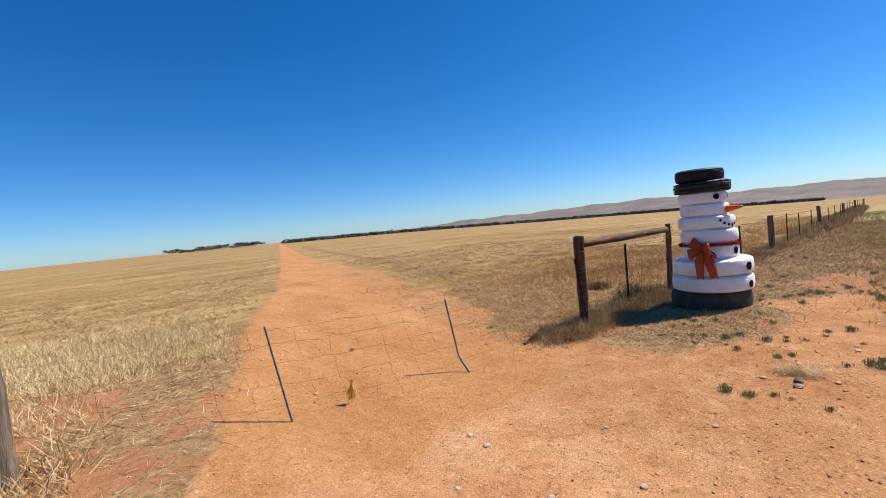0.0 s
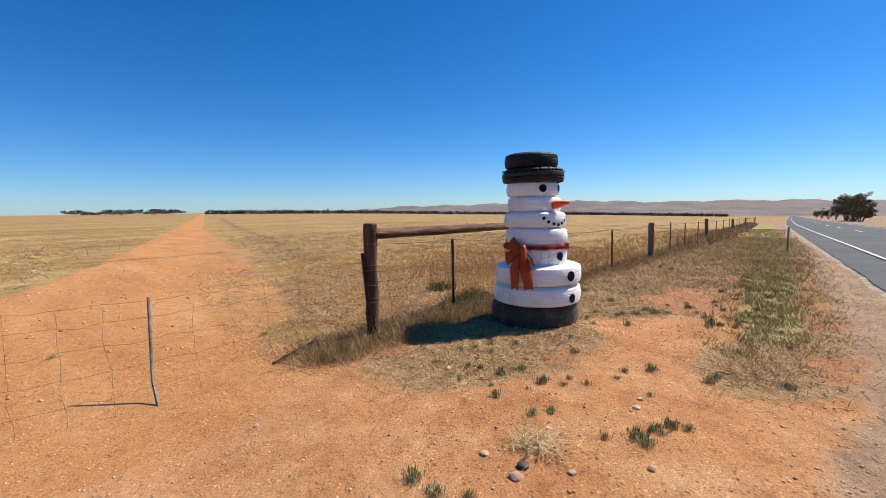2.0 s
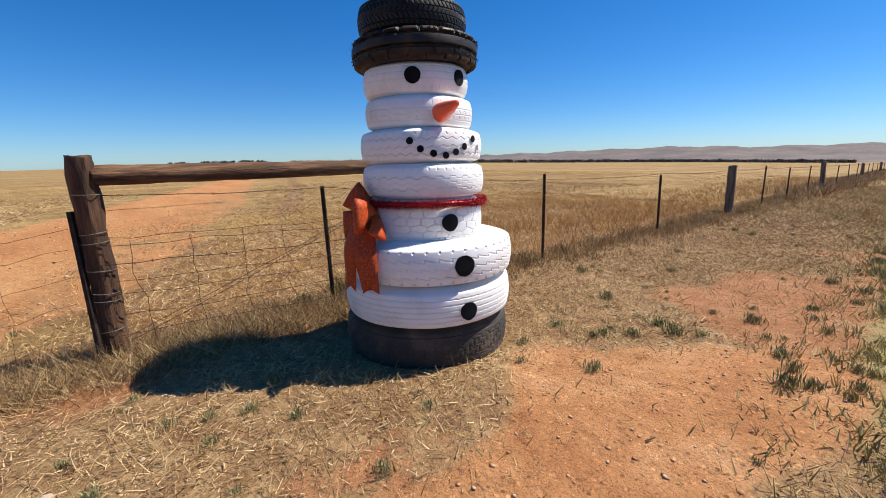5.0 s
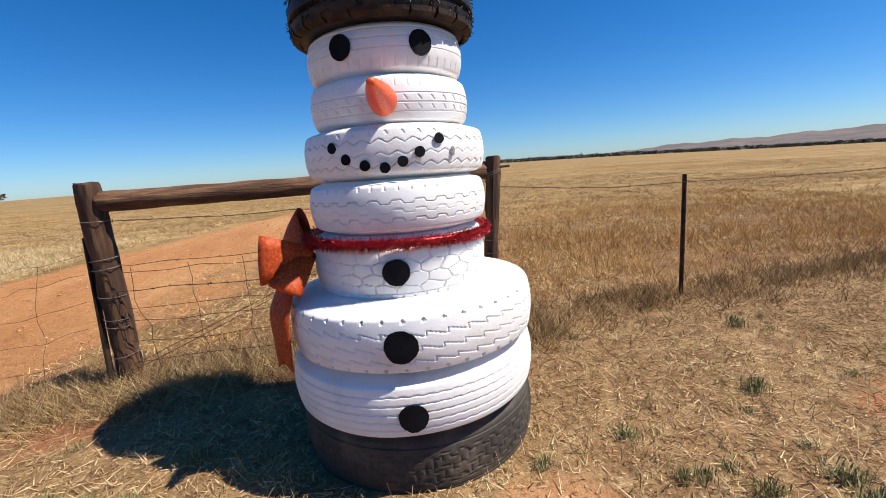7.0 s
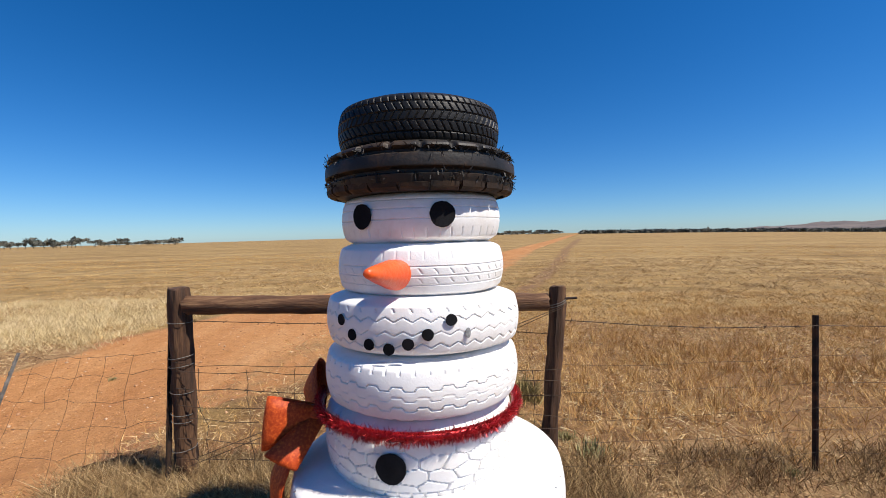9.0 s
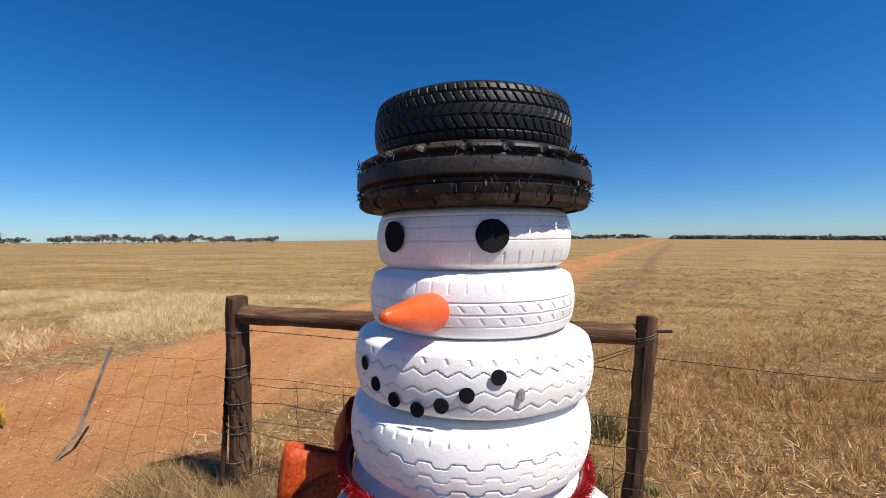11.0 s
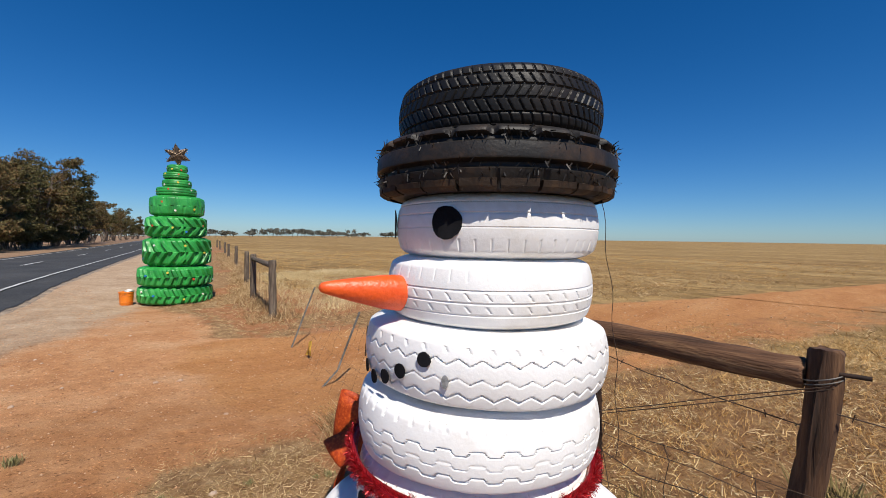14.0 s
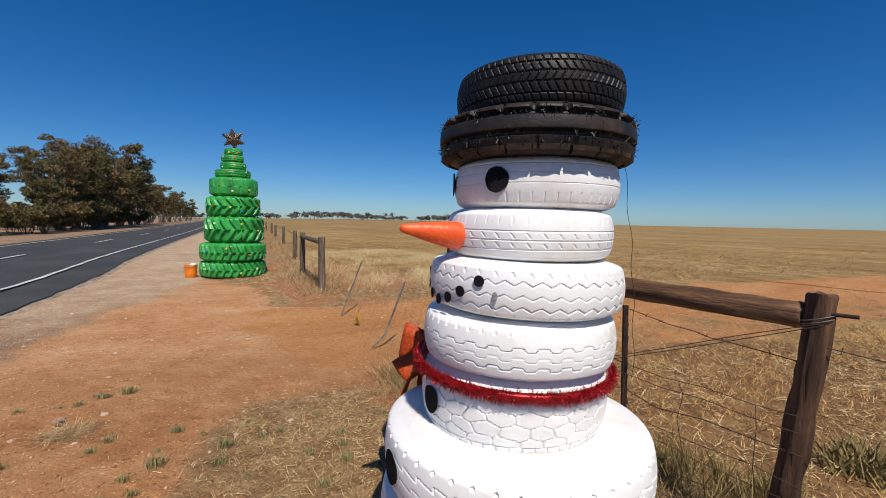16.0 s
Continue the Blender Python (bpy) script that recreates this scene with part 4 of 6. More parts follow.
def ring_wire(c, r, z, tilt=0.0, n=20):
    a = np.linspace(0, 2 * np.pi, n, endpoint=False)
    return tube(np.stack([c[0] + r * np.cos(a), c[1] + r * np.sin(a), z + tilt * np.cos(a)], -1), 0.0025, 5, True)


def gl(x, y):
    return float(land(x, y))


def near_fence():
    A, B = (-1.72, 1.23), (0.815, 0.97)
    fence = thing("strainer_fence", (A[0], A[1], gl(*A)), "timber strainer panel of two posts and a top rail with wire", "fence")
    inv = Matrix.Translation((-A[0], -A[1], -gl(*A)))
    for (x, y), top, r, sd_ in ((A, 1.335, 0.070, 3), (B, 1.315, 0.043, 8)):
        bm = log_bm(top + 0.3, r * 1.05, r, sd_)
        lean = Matrix.Shear("XY", 4, ((0.0 if x < 0 else 0.06), 0.0))
        bm.transform(inv @ Matrix.Translation((x - lean[0][2] * (top + 0.3), y, -0.3)) @ lean)
        part("strainer_post", bm, POST_WOOD, fence, "dark weathered timber post", True, 50)
    a, b = Vector((A[0] + 0.05, A[1] - 0.003, 1.225)), Vector((B[0] - 0.05, B[1] + 0.003, 1.205))
    bm = log_bm((b - a).length, 0.060, 0.054, 5, steps=26, knots=0.002)
    bm.transform(inv @ Matrix.Translation(a) @ (b - a).to_track_quat("Z", "Y").to_matrix().to_4x4())
    part("rail", bm, RAIL_WOOD, fence, "sun-bleached round timber rail", True, 50)
    star_picket("steel_picket", fence, inv @ Vector((-1.80, 1.14, -0.1)), inv @ Vector((-1.815, 1.27, 1.0)), RUST)
    star_picket("steel_picket", fence, inv @ Vector((-0.13, 1.335, -0.1)), inv @ Vector((-0.16, 1.315, 1.06)), RUST)
    pin = bmesh.new()
    bmesh.ops.create_cone(pin, cap_ends=True, segments=12, radius1=0.008, radius2=0.008, depth=0.13, matrix=inv @ Matrix.Translation((B[0] + 0.055, B[1] - 0.02, 1.238)) @ Matrix.Rotation(radians(88), 4, "Y"))
    part("steel_pin", pin, RUST, fence, "rusty steel pin through the post", True, 40)
    off = np.array([A[0], A[1], gl(*A)])
    P = lambda x, y, z: np.array([x, y, z]) - off
    barbed("barbed_wire", fence, [wire_path(P(A[0], A[1] + 0.07, 1.09), P(-0.16, 1.30, 1.05), 0.015, 12, 0.006, 1), wire_path(P(-0.16, 1.30, 1.05), P(B[0], B[1] + 0.06, 1.0), 0.015, 10, 0.006, 3), wire_path(P(A[0], A[1] - 0.07, 0.66), P(B[0], B[1] - 0.06, 0.64), 0.02, 14, 0.008, 2)])
    runs = [wire_path(P(A[0], A[1] - 0.075, z), P(B[0], B[1] - 0.075, z - 0.02 + 0.03 * math.sin(7 * z)), 0.015, 14, 0.008, int(z * 100)) for z in (0.84, 0.78, 0.55, 0.46, 0.32, 0.18)]
    for k in range(8):
        x = A[0] + 0.22 + k * 0.31
        y = np.interp(x, [A[0], B[0]], [A[1] - 0.07, B[1] - 0.07])
        runs.append(wire_path(P(x, y, 0.12), P(x - 0.05 + 0.02 * (k % 3), y, 0.80), 0, 8, 0.012, k))
    plain_wires("wire_mesh", fence, runs, 0.0019, "sagging rusty wire mesh")
    plain_wires("brace_wire", fence, [wire_path(P(B[0] + 0.02, B[1] - 0.085, 1.205), P(A[0] + 0.06, A[1] - 0.08, 0.16), 0.01, 10, 0.003, 4), wire_path(P(B[0] + 0.03, B[1] - 0.085, 1.20), P(A[0] + 0.07, A[1] - 0.085, 0.13), 0.014, 10, 0.003, 5)], 0.0021, "twisted diagonal brace wire")
    bands = [ring_wire((0, 0), 0.075, z - off[2], 0.008 * math.sin(9 * z)) for z in (0.22, 0.42, 0.47, 0.62, 0.80, 0.86, 1.10)]
    bands += [ring_wire((B[0] - off[0], B[1] - off[1]), 0.055, z - off[2], 0.02) for z in (1.2, 1.215)]
    for v, f in bands:
        raw("wire_tie", v, f, GALV, fence, "", True)
    return fence


near_fence()


def fence_run(xs, kinds, name, label, top=1.02):
    """A run of posts along the fence line with barbed wire and mesh between them."""
    x0 = xs[0]
    o = np.array([x0, float(fence_line(x0)), gl(x0, fence_line(x0))])
    fence = thing(name, o, label, "fence")
    heads = []
    for k, (x, kind) in enumerate(zip(xs, kinds)):
        y = float(fence_line(x))
        g = gl(x, y)
        lean = 0.05 * math.sin(5.3 * k + 1)
        base, head = Vector((x, y, g - 0.2)) - Vector(o), Vector((x + lean, y + 0.02 * math.sin(3 * k), g + top + 0.05 * math.sin(2.1 * k))) - Vector(o)
        if kind == "w":
            bm = log_bm((head - base).length + 0.08, 0.085, 0.078, 30 + k, 14, 8)
            bm.transform(Matrix.Translation(base) @ (head - base).to_track_quat("Z", "Y").to_matrix().to_4x4())
            part("timber_post", bm, GREY_WOOD, fence, "weathered grey-brown timber post", True, 50)
        elif kind == "p":
            star_picket("steel_picket", fence, base, head, RUST)
        heads.append(np.array([x, y - 0.03, g]) - o)
    tops, low = [], []
    for k, (a, b) in enumerate(zip(heads, heads[1:])):
        if abs(a[0]) > 70:
            break
        tops.append(wire_path(a + [0, 0, top + (0.06 if k == 0 else -0.02)], b + [0, 0, top - 0.02], 0.025, 10, 0.004, k))
        for z in (0.8, 0.62, 0.45, 0.3, 0.15):
            low.append(wire_path(a + [0, 0, z], b + [0, 0, z], 0.02, 8, 0.006, k + int(z * 50)))
    barbed("barbed_wire", fence, tops)
    plain_wires("wire_mesh", fence, low, 0.0011, "thin rusty fence wires")
    return fence


fence_run([0.835, 2.6, 5.75, 9.35, 12.2, 15.4, 18.0, 20.3, 24.0, 28.0, 31.5, 35.0, 39.0, 43.5, 48.0, 53.0, 58.0, 64.0, 71.0, 79.0, 88.0], "-ppwpppwpppwpppwppppw", "wire_fence", "long barbed wire fence of steel pickets and timber posts")
fence_run([-10.7, -14.5, -19.0, -23.0, -27.0, -32.0, -38.0, -45.0, -53.0, -62.0], "-w-w-ww-ww", "wire_fence", "wire fence of pickets and grey posts along dry grass")


def far_panel():
    B, A = (-8.12, 2.85), (-11.1, 3.58)
    o = Vector((B[0], B[1], gl(*B)))
    fence = thing("strainer_fence", o, "weathered timber strainer panel with low rail beside straw field", "fence")
    for (x, y), top, r, sd_ in ((B, 1.27, 0.078, 41), (A, 1.25, 0.075, 42)):
        bm = log_bm(top + 0.25, r * 1.04, r, sd_)
        bm.transform(Matrix.Translation(Vector((x, y, gl(x, y) - 0.25)) - o))
        part("strainer_post", bm, GREY_WOOD, fence, "cracked grey timber post", True, 50)
    a, b = Vector((B[0], B[1], gl(*B) + 1.16)) - o, Vector((A[0], A[1], gl(*A) + 1.13)) - o
    bm = log_bm((b - a).length, 0.062, 0.058, 43, steps=20)
    bm.transform(Matrix.Translation(a) @ (b - a).to_track_quat("Z", "Y").to_matrix().to_4x4())
    part("rail", bm, GREY_WOOD, fence, "grey timber rail", True, 50)
    runs = [wire_path(np.array(a) - [0, 0.09, z], np.array(b) - [0, 0.09, z], 0.02, 10, 0.006, int(z * 90)) for z in (0.2, 0.4, 0.6, 0.8, 0.95)]
    for k in range(6):
        f = (k + 0.6) / 6.4
        m = np.array(a) * (1 - f) + np.array(b) * f - [0, 0.09, 0]
        runs.append(wire_path(m - [0, 0, 0.2], m - [0.02, 0, 1.0], 0, 6, 0.01, k))
    plain_wires("wire_mesh", fence, runs, 0.002, "sagging rusty wire mesh")


far_panel()


def wire_gate():
    """The slack wire gate across the track, on two loose pickets."""
    o = np.array([-4.8, 1.9, gl(-4.8, 1.9)])
    gate = thing("wire_gate", o, "slack wire gate on leaning pickets across red dirt track", "gate")
    V = lambda x, y, z: np.array([x, y, z]) - o
    A0, A1 = V(-5.90, 2.20, -0.30), V(-5.94, 2.67, 0.76)
    B0, Bk, B1 = V(-3.82, 1.60, -0.25), V(-3.80, 1.84, -0.04), V(-3.72, 2.11, 0.69)
    star_picket("gate_picket", gate, A0, A1, GALV, 0.011, "dull galvanised picket")
    star_picket("gate_picket", gate, Bk, B1, GALV, 0.011, "dull galvanised picket")
    star_picket("gate_picket", gate, B0, Bk, GALV, 0.010, "bent foot of the picket")
    S0, S1 = V(-1.89, 1.13, 0.08), V(-1.84, 1.26, 0.92)
    L0, L1_ = V(-8.05, 2.9, 0.08), V(-8.1, 2.95, 0.86)
    runs = []
    for f in (0.05, 0.22, 0.42, 0.62, 0.82, 0.97):
        p = [S0 + (S1 - S0) * f, B0 + (B1 - B0) * f, A0 + (A1 - A0) * f, L0 + (L1_ - L0) * f]
        for k in range(3):
            runs.append(wire_path(p[k], p[k + 1], 0.05 * (1 - 0.4 * f), 14, 0.012, int(f * 100) + k))
    for k in range(20):
        for (a0, a1, b0, b1, n) in ((S0, S1, B0, B1, 6), (B0, B1, A0, A1, 7), (A0, A1, L0, L1_, 7)):
            if k < n - 1:
                f = (k + 1) / n
                runs.append(wire_path(a0 + (b0 - a0) * f + [0.01, 0.01, 0.0], a1 + (b1 - a1) * f + [-0.02, 0.0, -0.05], 0, 8, 0.012, k))
    plain_wires("wire_mesh", gate, runs, 0.0012, "slack rusty wire mesh")


wire_gate()


# ---------------------------------------------------------------- the green tyre tree
TREE = (-12.72, 2.12)


def tyre_tree():
    g = gl(*TREE)
    t = thing("tyre_christmas_tree", (TREE[0], TREE[1], g), "green painted tractor tyres stacked as a tree under a star", "sculpture")
    big, mid = lug(0.205, 1.0, 0.29, 0), lug(0.285, 1.7, 0.27, 0)
    slab = lug(0.30, 0.25, 0.40, 0)
    plain = lambda u, v: np.max([line(v, 0.35, 0.03), line(v, 0.65, 0.03)], 0)
    rows = [
        (0.0, 0.50, 0.955, big, 0.062, 0.7), (0.49, 1.05, 0.962, big, 0.062, 0.7), (1.05, 1.86, 0.875, mid, 0.085, 0.5), (1.86, 2.46, 0.785, mid, 0.075, 0.5), (2.46, 3.04, 0.70, slab, 0.018, 0.5),
        (3.04, 3.29, 0.515, plain, 0.01, 0.5), (3.29, 3.52, 0.375, plain, 0.008, 0.5), (3.52, 3.73, 0.325, plain, 0.008, 0.6), (3.73, 3.95, 0.270, mid, 0.01, 0.5)]
    rng = random.Random(4)
    for k, (z0, z1, r, pat, dep, bul) in enumerate(rows):
        z0, z1, r, dep = 0.965 * z0, 0.965 * z1, 0.95 * r, 0.94 * dep
        c = (rng.uniform(-0.03, 0.03), rng.uniform(-0.03, 0.03))
        tyre("tyre", c, z0, z1, r, pat, dep, GREEN, t, "green painted tractor tyre" if k < 5 else "green painted tyre", bul, around=288 if k < 5 else 120, across=30 if k < 5 else 16, seed=k)
        n = 9 if k < 5 else 6
        for j in range(n):
            a = 360 * j / n + rng.uniform(-9, 9) + 17 * k
            dab("painted_dot", c, r - 0.012, a, z0 + (z1 - z0) * rng.uniform(0.25, 0.75), 0.028 if k < 5 else 0.026, DOTS[rng.choice(("yellow", "yellow", "white", "red", "red", "blue"))], t, "", 100 * k + j, 0.014, 0.03, 4)
    # six-pointed star of dark tinsel on a bent wire frame
    bm = bmesh.new()
    look_a = math.atan2(-1.5 - TREE[1], 1.0 - TREE[0])
    m = Matrix.Translation((0, 0, 4.09)) @ Matrix.Rotation(look_a - radians(90), 4, "Z") @ Matrix.Rotation(radians(9), 4, "Y")
    pts = [((0.33 if i % 2 == 0 else 0.165) * math.sin(math.pi * i / 6), (0.33 if i % 2 == 0 else 0.165) * math.cos(math.pi * i / 6)) for i in range(12)]
    front, back = [bm.verts.new(m @ Vector((x, -0.035, z))) for x, z in pts], [bm.verts.new(m @ Vector((x, 0.035, z))) for x, z in pts]
    cf, cb = bm.verts.new(m @ Vector((0, -0.07, 0))), bm.verts.new(m @ Vector((0, 0.07, 0)))
    for i in range(12):
        j = (i + 1) % 12
        bm.faces.new((front[i], front[j], cf))
        bm.faces.new((back[j], back[i], cb))
        bm.faces.new((front[j], front[i], back[i], back[j]))
    star = part("star", bm, STAR_DARK, t, "dark brown tinsel star", False)
    hair_rng = np.random.default_rng(9)
    n = 1500
    i = hair_rng.integers(0, 12, n)
    f1 = hair_rng.uniform(0, 1, (n, 1))
    p = np.array(pts)
    q = (p[i] * (1 - f1) + p[(i + 1) % 12] * f1) * hair_rng.uniform(0.3, 1.0, (n, 1))
    base = np.array([m @ Vector((a, hair_rng.uniform(-0.06, 0.06), b)) for a, b in q])
    d = hair_rng.normal(0, 0.022, (n, 3))
    s = hair_rng.normal(0, 0.003, (n, 3))
    raw("tinsel", np.stack([base - s, base + s, base + d + s, base + d - s], 1).reshape(-1, 3), np.arange(4 * n).reshape(n, 4), STAR_DARK, star)
    rod = tube(np.array([[0, 0, 3.5], [0, 0, 4.0]]), 0.012, 8)
    raw("star_rod", rod[0], rod[1], RUST, t)


tyre_tree()


def orange_bucket():
    x, y = -12.86, 0.98
    b = thing("bucket", (x, y, gl(x, y) - 0.01), "round orange plastic bucket with a pale rag beside green tyres", "bucket")
    bm = bmesh.new()
    n, rings = 28, []
    for r, z in ((0.0, 0.0), (0.135, 0.0), (0.145, 0.012), (0.152, 0.12), (0.158, 0.24), (0.163, 0.325), (0.176, 0.33), (0.178, 0.352), (0.166, 0.358), (0.156, 0.35), (0.148, 0.24), (0.138, 0.04), (0.0, 0.035)):
        rings.append([bm.verts.new((r * math.cos(2 * math.pi * k / n), r * math.sin(2 * math.pi * k / n), z)) for k in range(n)])
    for p, q in zip(rings, rings[1:]):
        for k in range(n):
            bm.faces.new((p[k], p[(k + 1) % n], q[(k + 1) % n], q[k]))
    bmesh.ops.remove_doubles(bm, verts=bm.verts, dist=0.0005)
    bmesh.ops.recalc_face_normals(bm, faces=bm.faces)
    part("body", bm, PLASTIC, b, "", True, 40)
    for z, r in ((0.09, 0.153), (0.25, 0.162)):
        ring = [(r * math.cos(2 * math.pi * k / 32), r * math.sin(2 * math.pi * k / 32), z) for k in range(32)]
        v, f = tube(ring, 0.006, 6, True)
        raw("rib", v, f, PLASTIC, b, "", True)
    arc = [(0.172 * math.cos(t), -0.03 - 0.12 * math.sin(t), 0.335 - 0.10 * math.sin(t)) for t in np.linspace(0, math.pi, 20)]
    v, f = tube(arc, 0.004, 6)
    raw("handle", v, f, GALV, b, "thin wire handle", True)
    bm = bmesh.new()
    bmesh.ops.create_icosphere(bm, subdivisions=3, radius=1)
    for q in bm.verts:
        q.co *= 1 + 0.45 * noise.noise(q.co * 1.9) + 0.18 * noise.noise(q.co * 5)
        q.co = Vector((0.05 + 0.10 * q.co.x, 0.06 + 0.09 * q.co.y, 0.375 + 0.055 * q.co.z))
    part("rag", bm, PALE_PLASTIC, b, "crumpled pale rag", True)


orange_bucket()


def yellow_tag():
    x, y = -5.22, 2.18
    bm = bmesh.new()
    rng = random.Random(2)
    rows = 7
    grid = []
    for i in range(rows):
        f = i / (rows - 1)
        grid.append([bm.verts.new(((j / 4 - 0.5) * 0.12 * (1 - 0.8 * f) + 0.03 * f, 0.03 * math.sin(4 * f + j) + rng.uniform(-0.01, 0.01), 0.05 + 0.23 * f)) for j in range(5)])
    for p, q in zip(grid, grid[1:]):
        for j in range(4):
            bm.faces.new((p[j], p[j + 1], q[j + 1], q[j]))
    bmesh.ops.solidify(bm, geom=list(bm.faces), thickness=0.004)
    bm.transform(Matrix.Rotation(radians(35), 4, "Z"))
    t = thing("plastic_flag", (x, y, gl(x, y)), "crumpled yellow plastic flag caught on the gate wire", "flag")
    part("sheet", bm, YELLOW_PLASTIC, t, "", True, 40)
    v, f = tube(np.array([[0, 0, -0.02], [0.01, 0, 0.12], [0.03, 0.01, 0.28]]), 0.003, 6)
    raw("peg", v, f, RUST, t)


yellow_tag()


def fallen_timber():
    a, b = Vector((-2.80, 1.55, gl(-2.80, 1.55) + 0.012)), Vector((-2.20, 1.68, gl(-2.20, 1.68) + 0.06))
    bm = log_bm((b - a).length, 0.014, 0.034, 77, 12, 8)
    bm.transform((b - a).to_track_quat("Z", "Y").to_matrix().to_4x4())
    t = part("timber_offcut", bm, RAIL_WOOD, None, "", True, 50)
    t.location = a
    tagged(t, "short dark timber offcut lying in dry grass", "timber")


fallen_timber()


def guide_post():
    x, y = 14.3, -1.85
    p = thing("guide_post", (x, y, gl(x, y)), "faded dark roadside guide post on grassy verge", "post")
    part("post_body", box_bm(0.10, 0.05, 0.95, 0.01, Matrix.Translation((0, 0, 0.42))), mat("faded_post", [(0.10, 0.09, 0.08), (0.25, 0.22, 0.19)], 6, 0.8, 0.3), p, "", True, 40)
    part("reflector", box_bm(0.06, 0.008, 0.09, 0.003, Matrix.Translation((0, -0.03, 0.76))), DOTS["red"], p, "small red reflector", True, 40)


guide_post()


# ---------------------------------------------------------------- gum trees
def limb(rng, a, b, r0, r1, bend=0.12, n=7):
    a, b = np.array(a, float), np.array(b, float)
    t = np.linspace(0, 1, n)[:, None]
    p = a * (1 - t) + b * t
    L = np.linalg.norm(b - a)
    p += np.sin(np.pi * t) * rng.normal(0, bend * L * 0.5, 3) + rng.normal(0, 0.012 * L, (n, 3)) * np.sin(np.pi * t)
    return tube(p, np.linspace(r0, r1, n), 7 if r0 > 0.1 else 4), p


def gum_tree(seed, height, wide, leaves, leaf=0.2, stems=5, low=0.4, puff=0.085):
    """Stems spreading from one base, fine twigs, and separate pads of leaves on the branch ends."""
    rng = np.random.default_rng(seed)
    t = thing("gum_tree", (0, 0, 0), "tall gum tree with several bare stems and dull green crown", "tree")
    wood, pads = [], []
    for s in range(stems):
        az = 2 * np.pi * s / stems + rng.uniform(-0.5, 0.5)
        reach, top = wide * rng.uniform(0.08, 0.24), height * rng.uniform(0.55, 0.78)
        end = np.array([np.cos(az) * reach, np.sin(az) * reach, top])
        piece, p = limb(rng, (0.2 * np.cos(az), 0.2 * np.sin(az), -0.2), end, height * 0.016, height * 0.006, 0.14, 9)
        wood.append(piece)
        for b in range(6):
            st = p[rng.integers(3, 9)]
            ba = az + rng.uniform(-1.5, 1.5)
            out = wide * rng.uniform(0.10, 0.27)
            tip = st + [np.cos(ba) * out, np.sin(ba) * out, height * rng.uniform(0.08, 0.26)]
            tip[2] = np.clip(tip[2], low * height, 0.95 * height)
            piece, q = limb(rng, st, tip, height * 0.006, height * 0.002, 0.2, 6)
            wood.append(piece)
            pads.append((tip, rng.uniform(0.7, 1.25)))
            for c in range(4):
                ca = ba + rng.uniform(-1.8, 1.8)
                s2 = q[rng.integers(1, 6)]
                end2 = s2 + [np.cos(ca) * wide * rng.uniform(0.04, 0.13), np.sin(ca) * wide * rng.uniform(0.04, 0.13), height * rng.uniform(-0.04, 0.10)]
                piece, _ = limb(rng, s2, end2, height * 0.0026, height * 0.0008, 0.2, 4)
                wood.append(piece)
                if rng.uniform() < 0.55:
                    pads.append((end2, rng.uniform(0.4, 0.8)))
    v, f = join(wood)
    raw("trunk", v, f, BARK, t, "pale grey-brown forked stems", True)
    centre = np.array([p[0] for p in pads])
    size = np.array([p[1] for p in pads])
    i = rng.choice(len(pads), leaves, p=size ** 2 / (size ** 2).sum())
    u = rng.normal(0, 1, (leaves, 3))
    u *= (rng.uniform(0.25, 1.0, leaves) ** 0.6 / np.linalg.norm(u, axis=1))[:, None]
    u[:, 2] = np.where(u[:, 2] < 0, u[:, 2] * 0.45, u[:, 2])
    c = centre[i] + u * size[i][:, None] * [wide * puff, wide * puff, height * puff * 0.62]
    d = rng.normal(0, 1, (leaves, 3)) - [0, 0, 0.7]
    d *= (leaf * rng.uniform(0.5, 1.2, leaves) / np.linalg.norm(d, axis=1))[:, None]
    s = np.cross(d, rng.normal(0, 1, (leaves, 3)))
    s *= (leaf * 0.36 / np.linalg.norm(s, axis=1))[:, None]
    raw("crown", np.stack([c - d, c + s, c + d, c - s], 1).reshape(-1, 3), np.arange(4 * leaves).reshape(-1, 4), LEAF, t, "loose crown of dull green and brownish leaves")
    return t


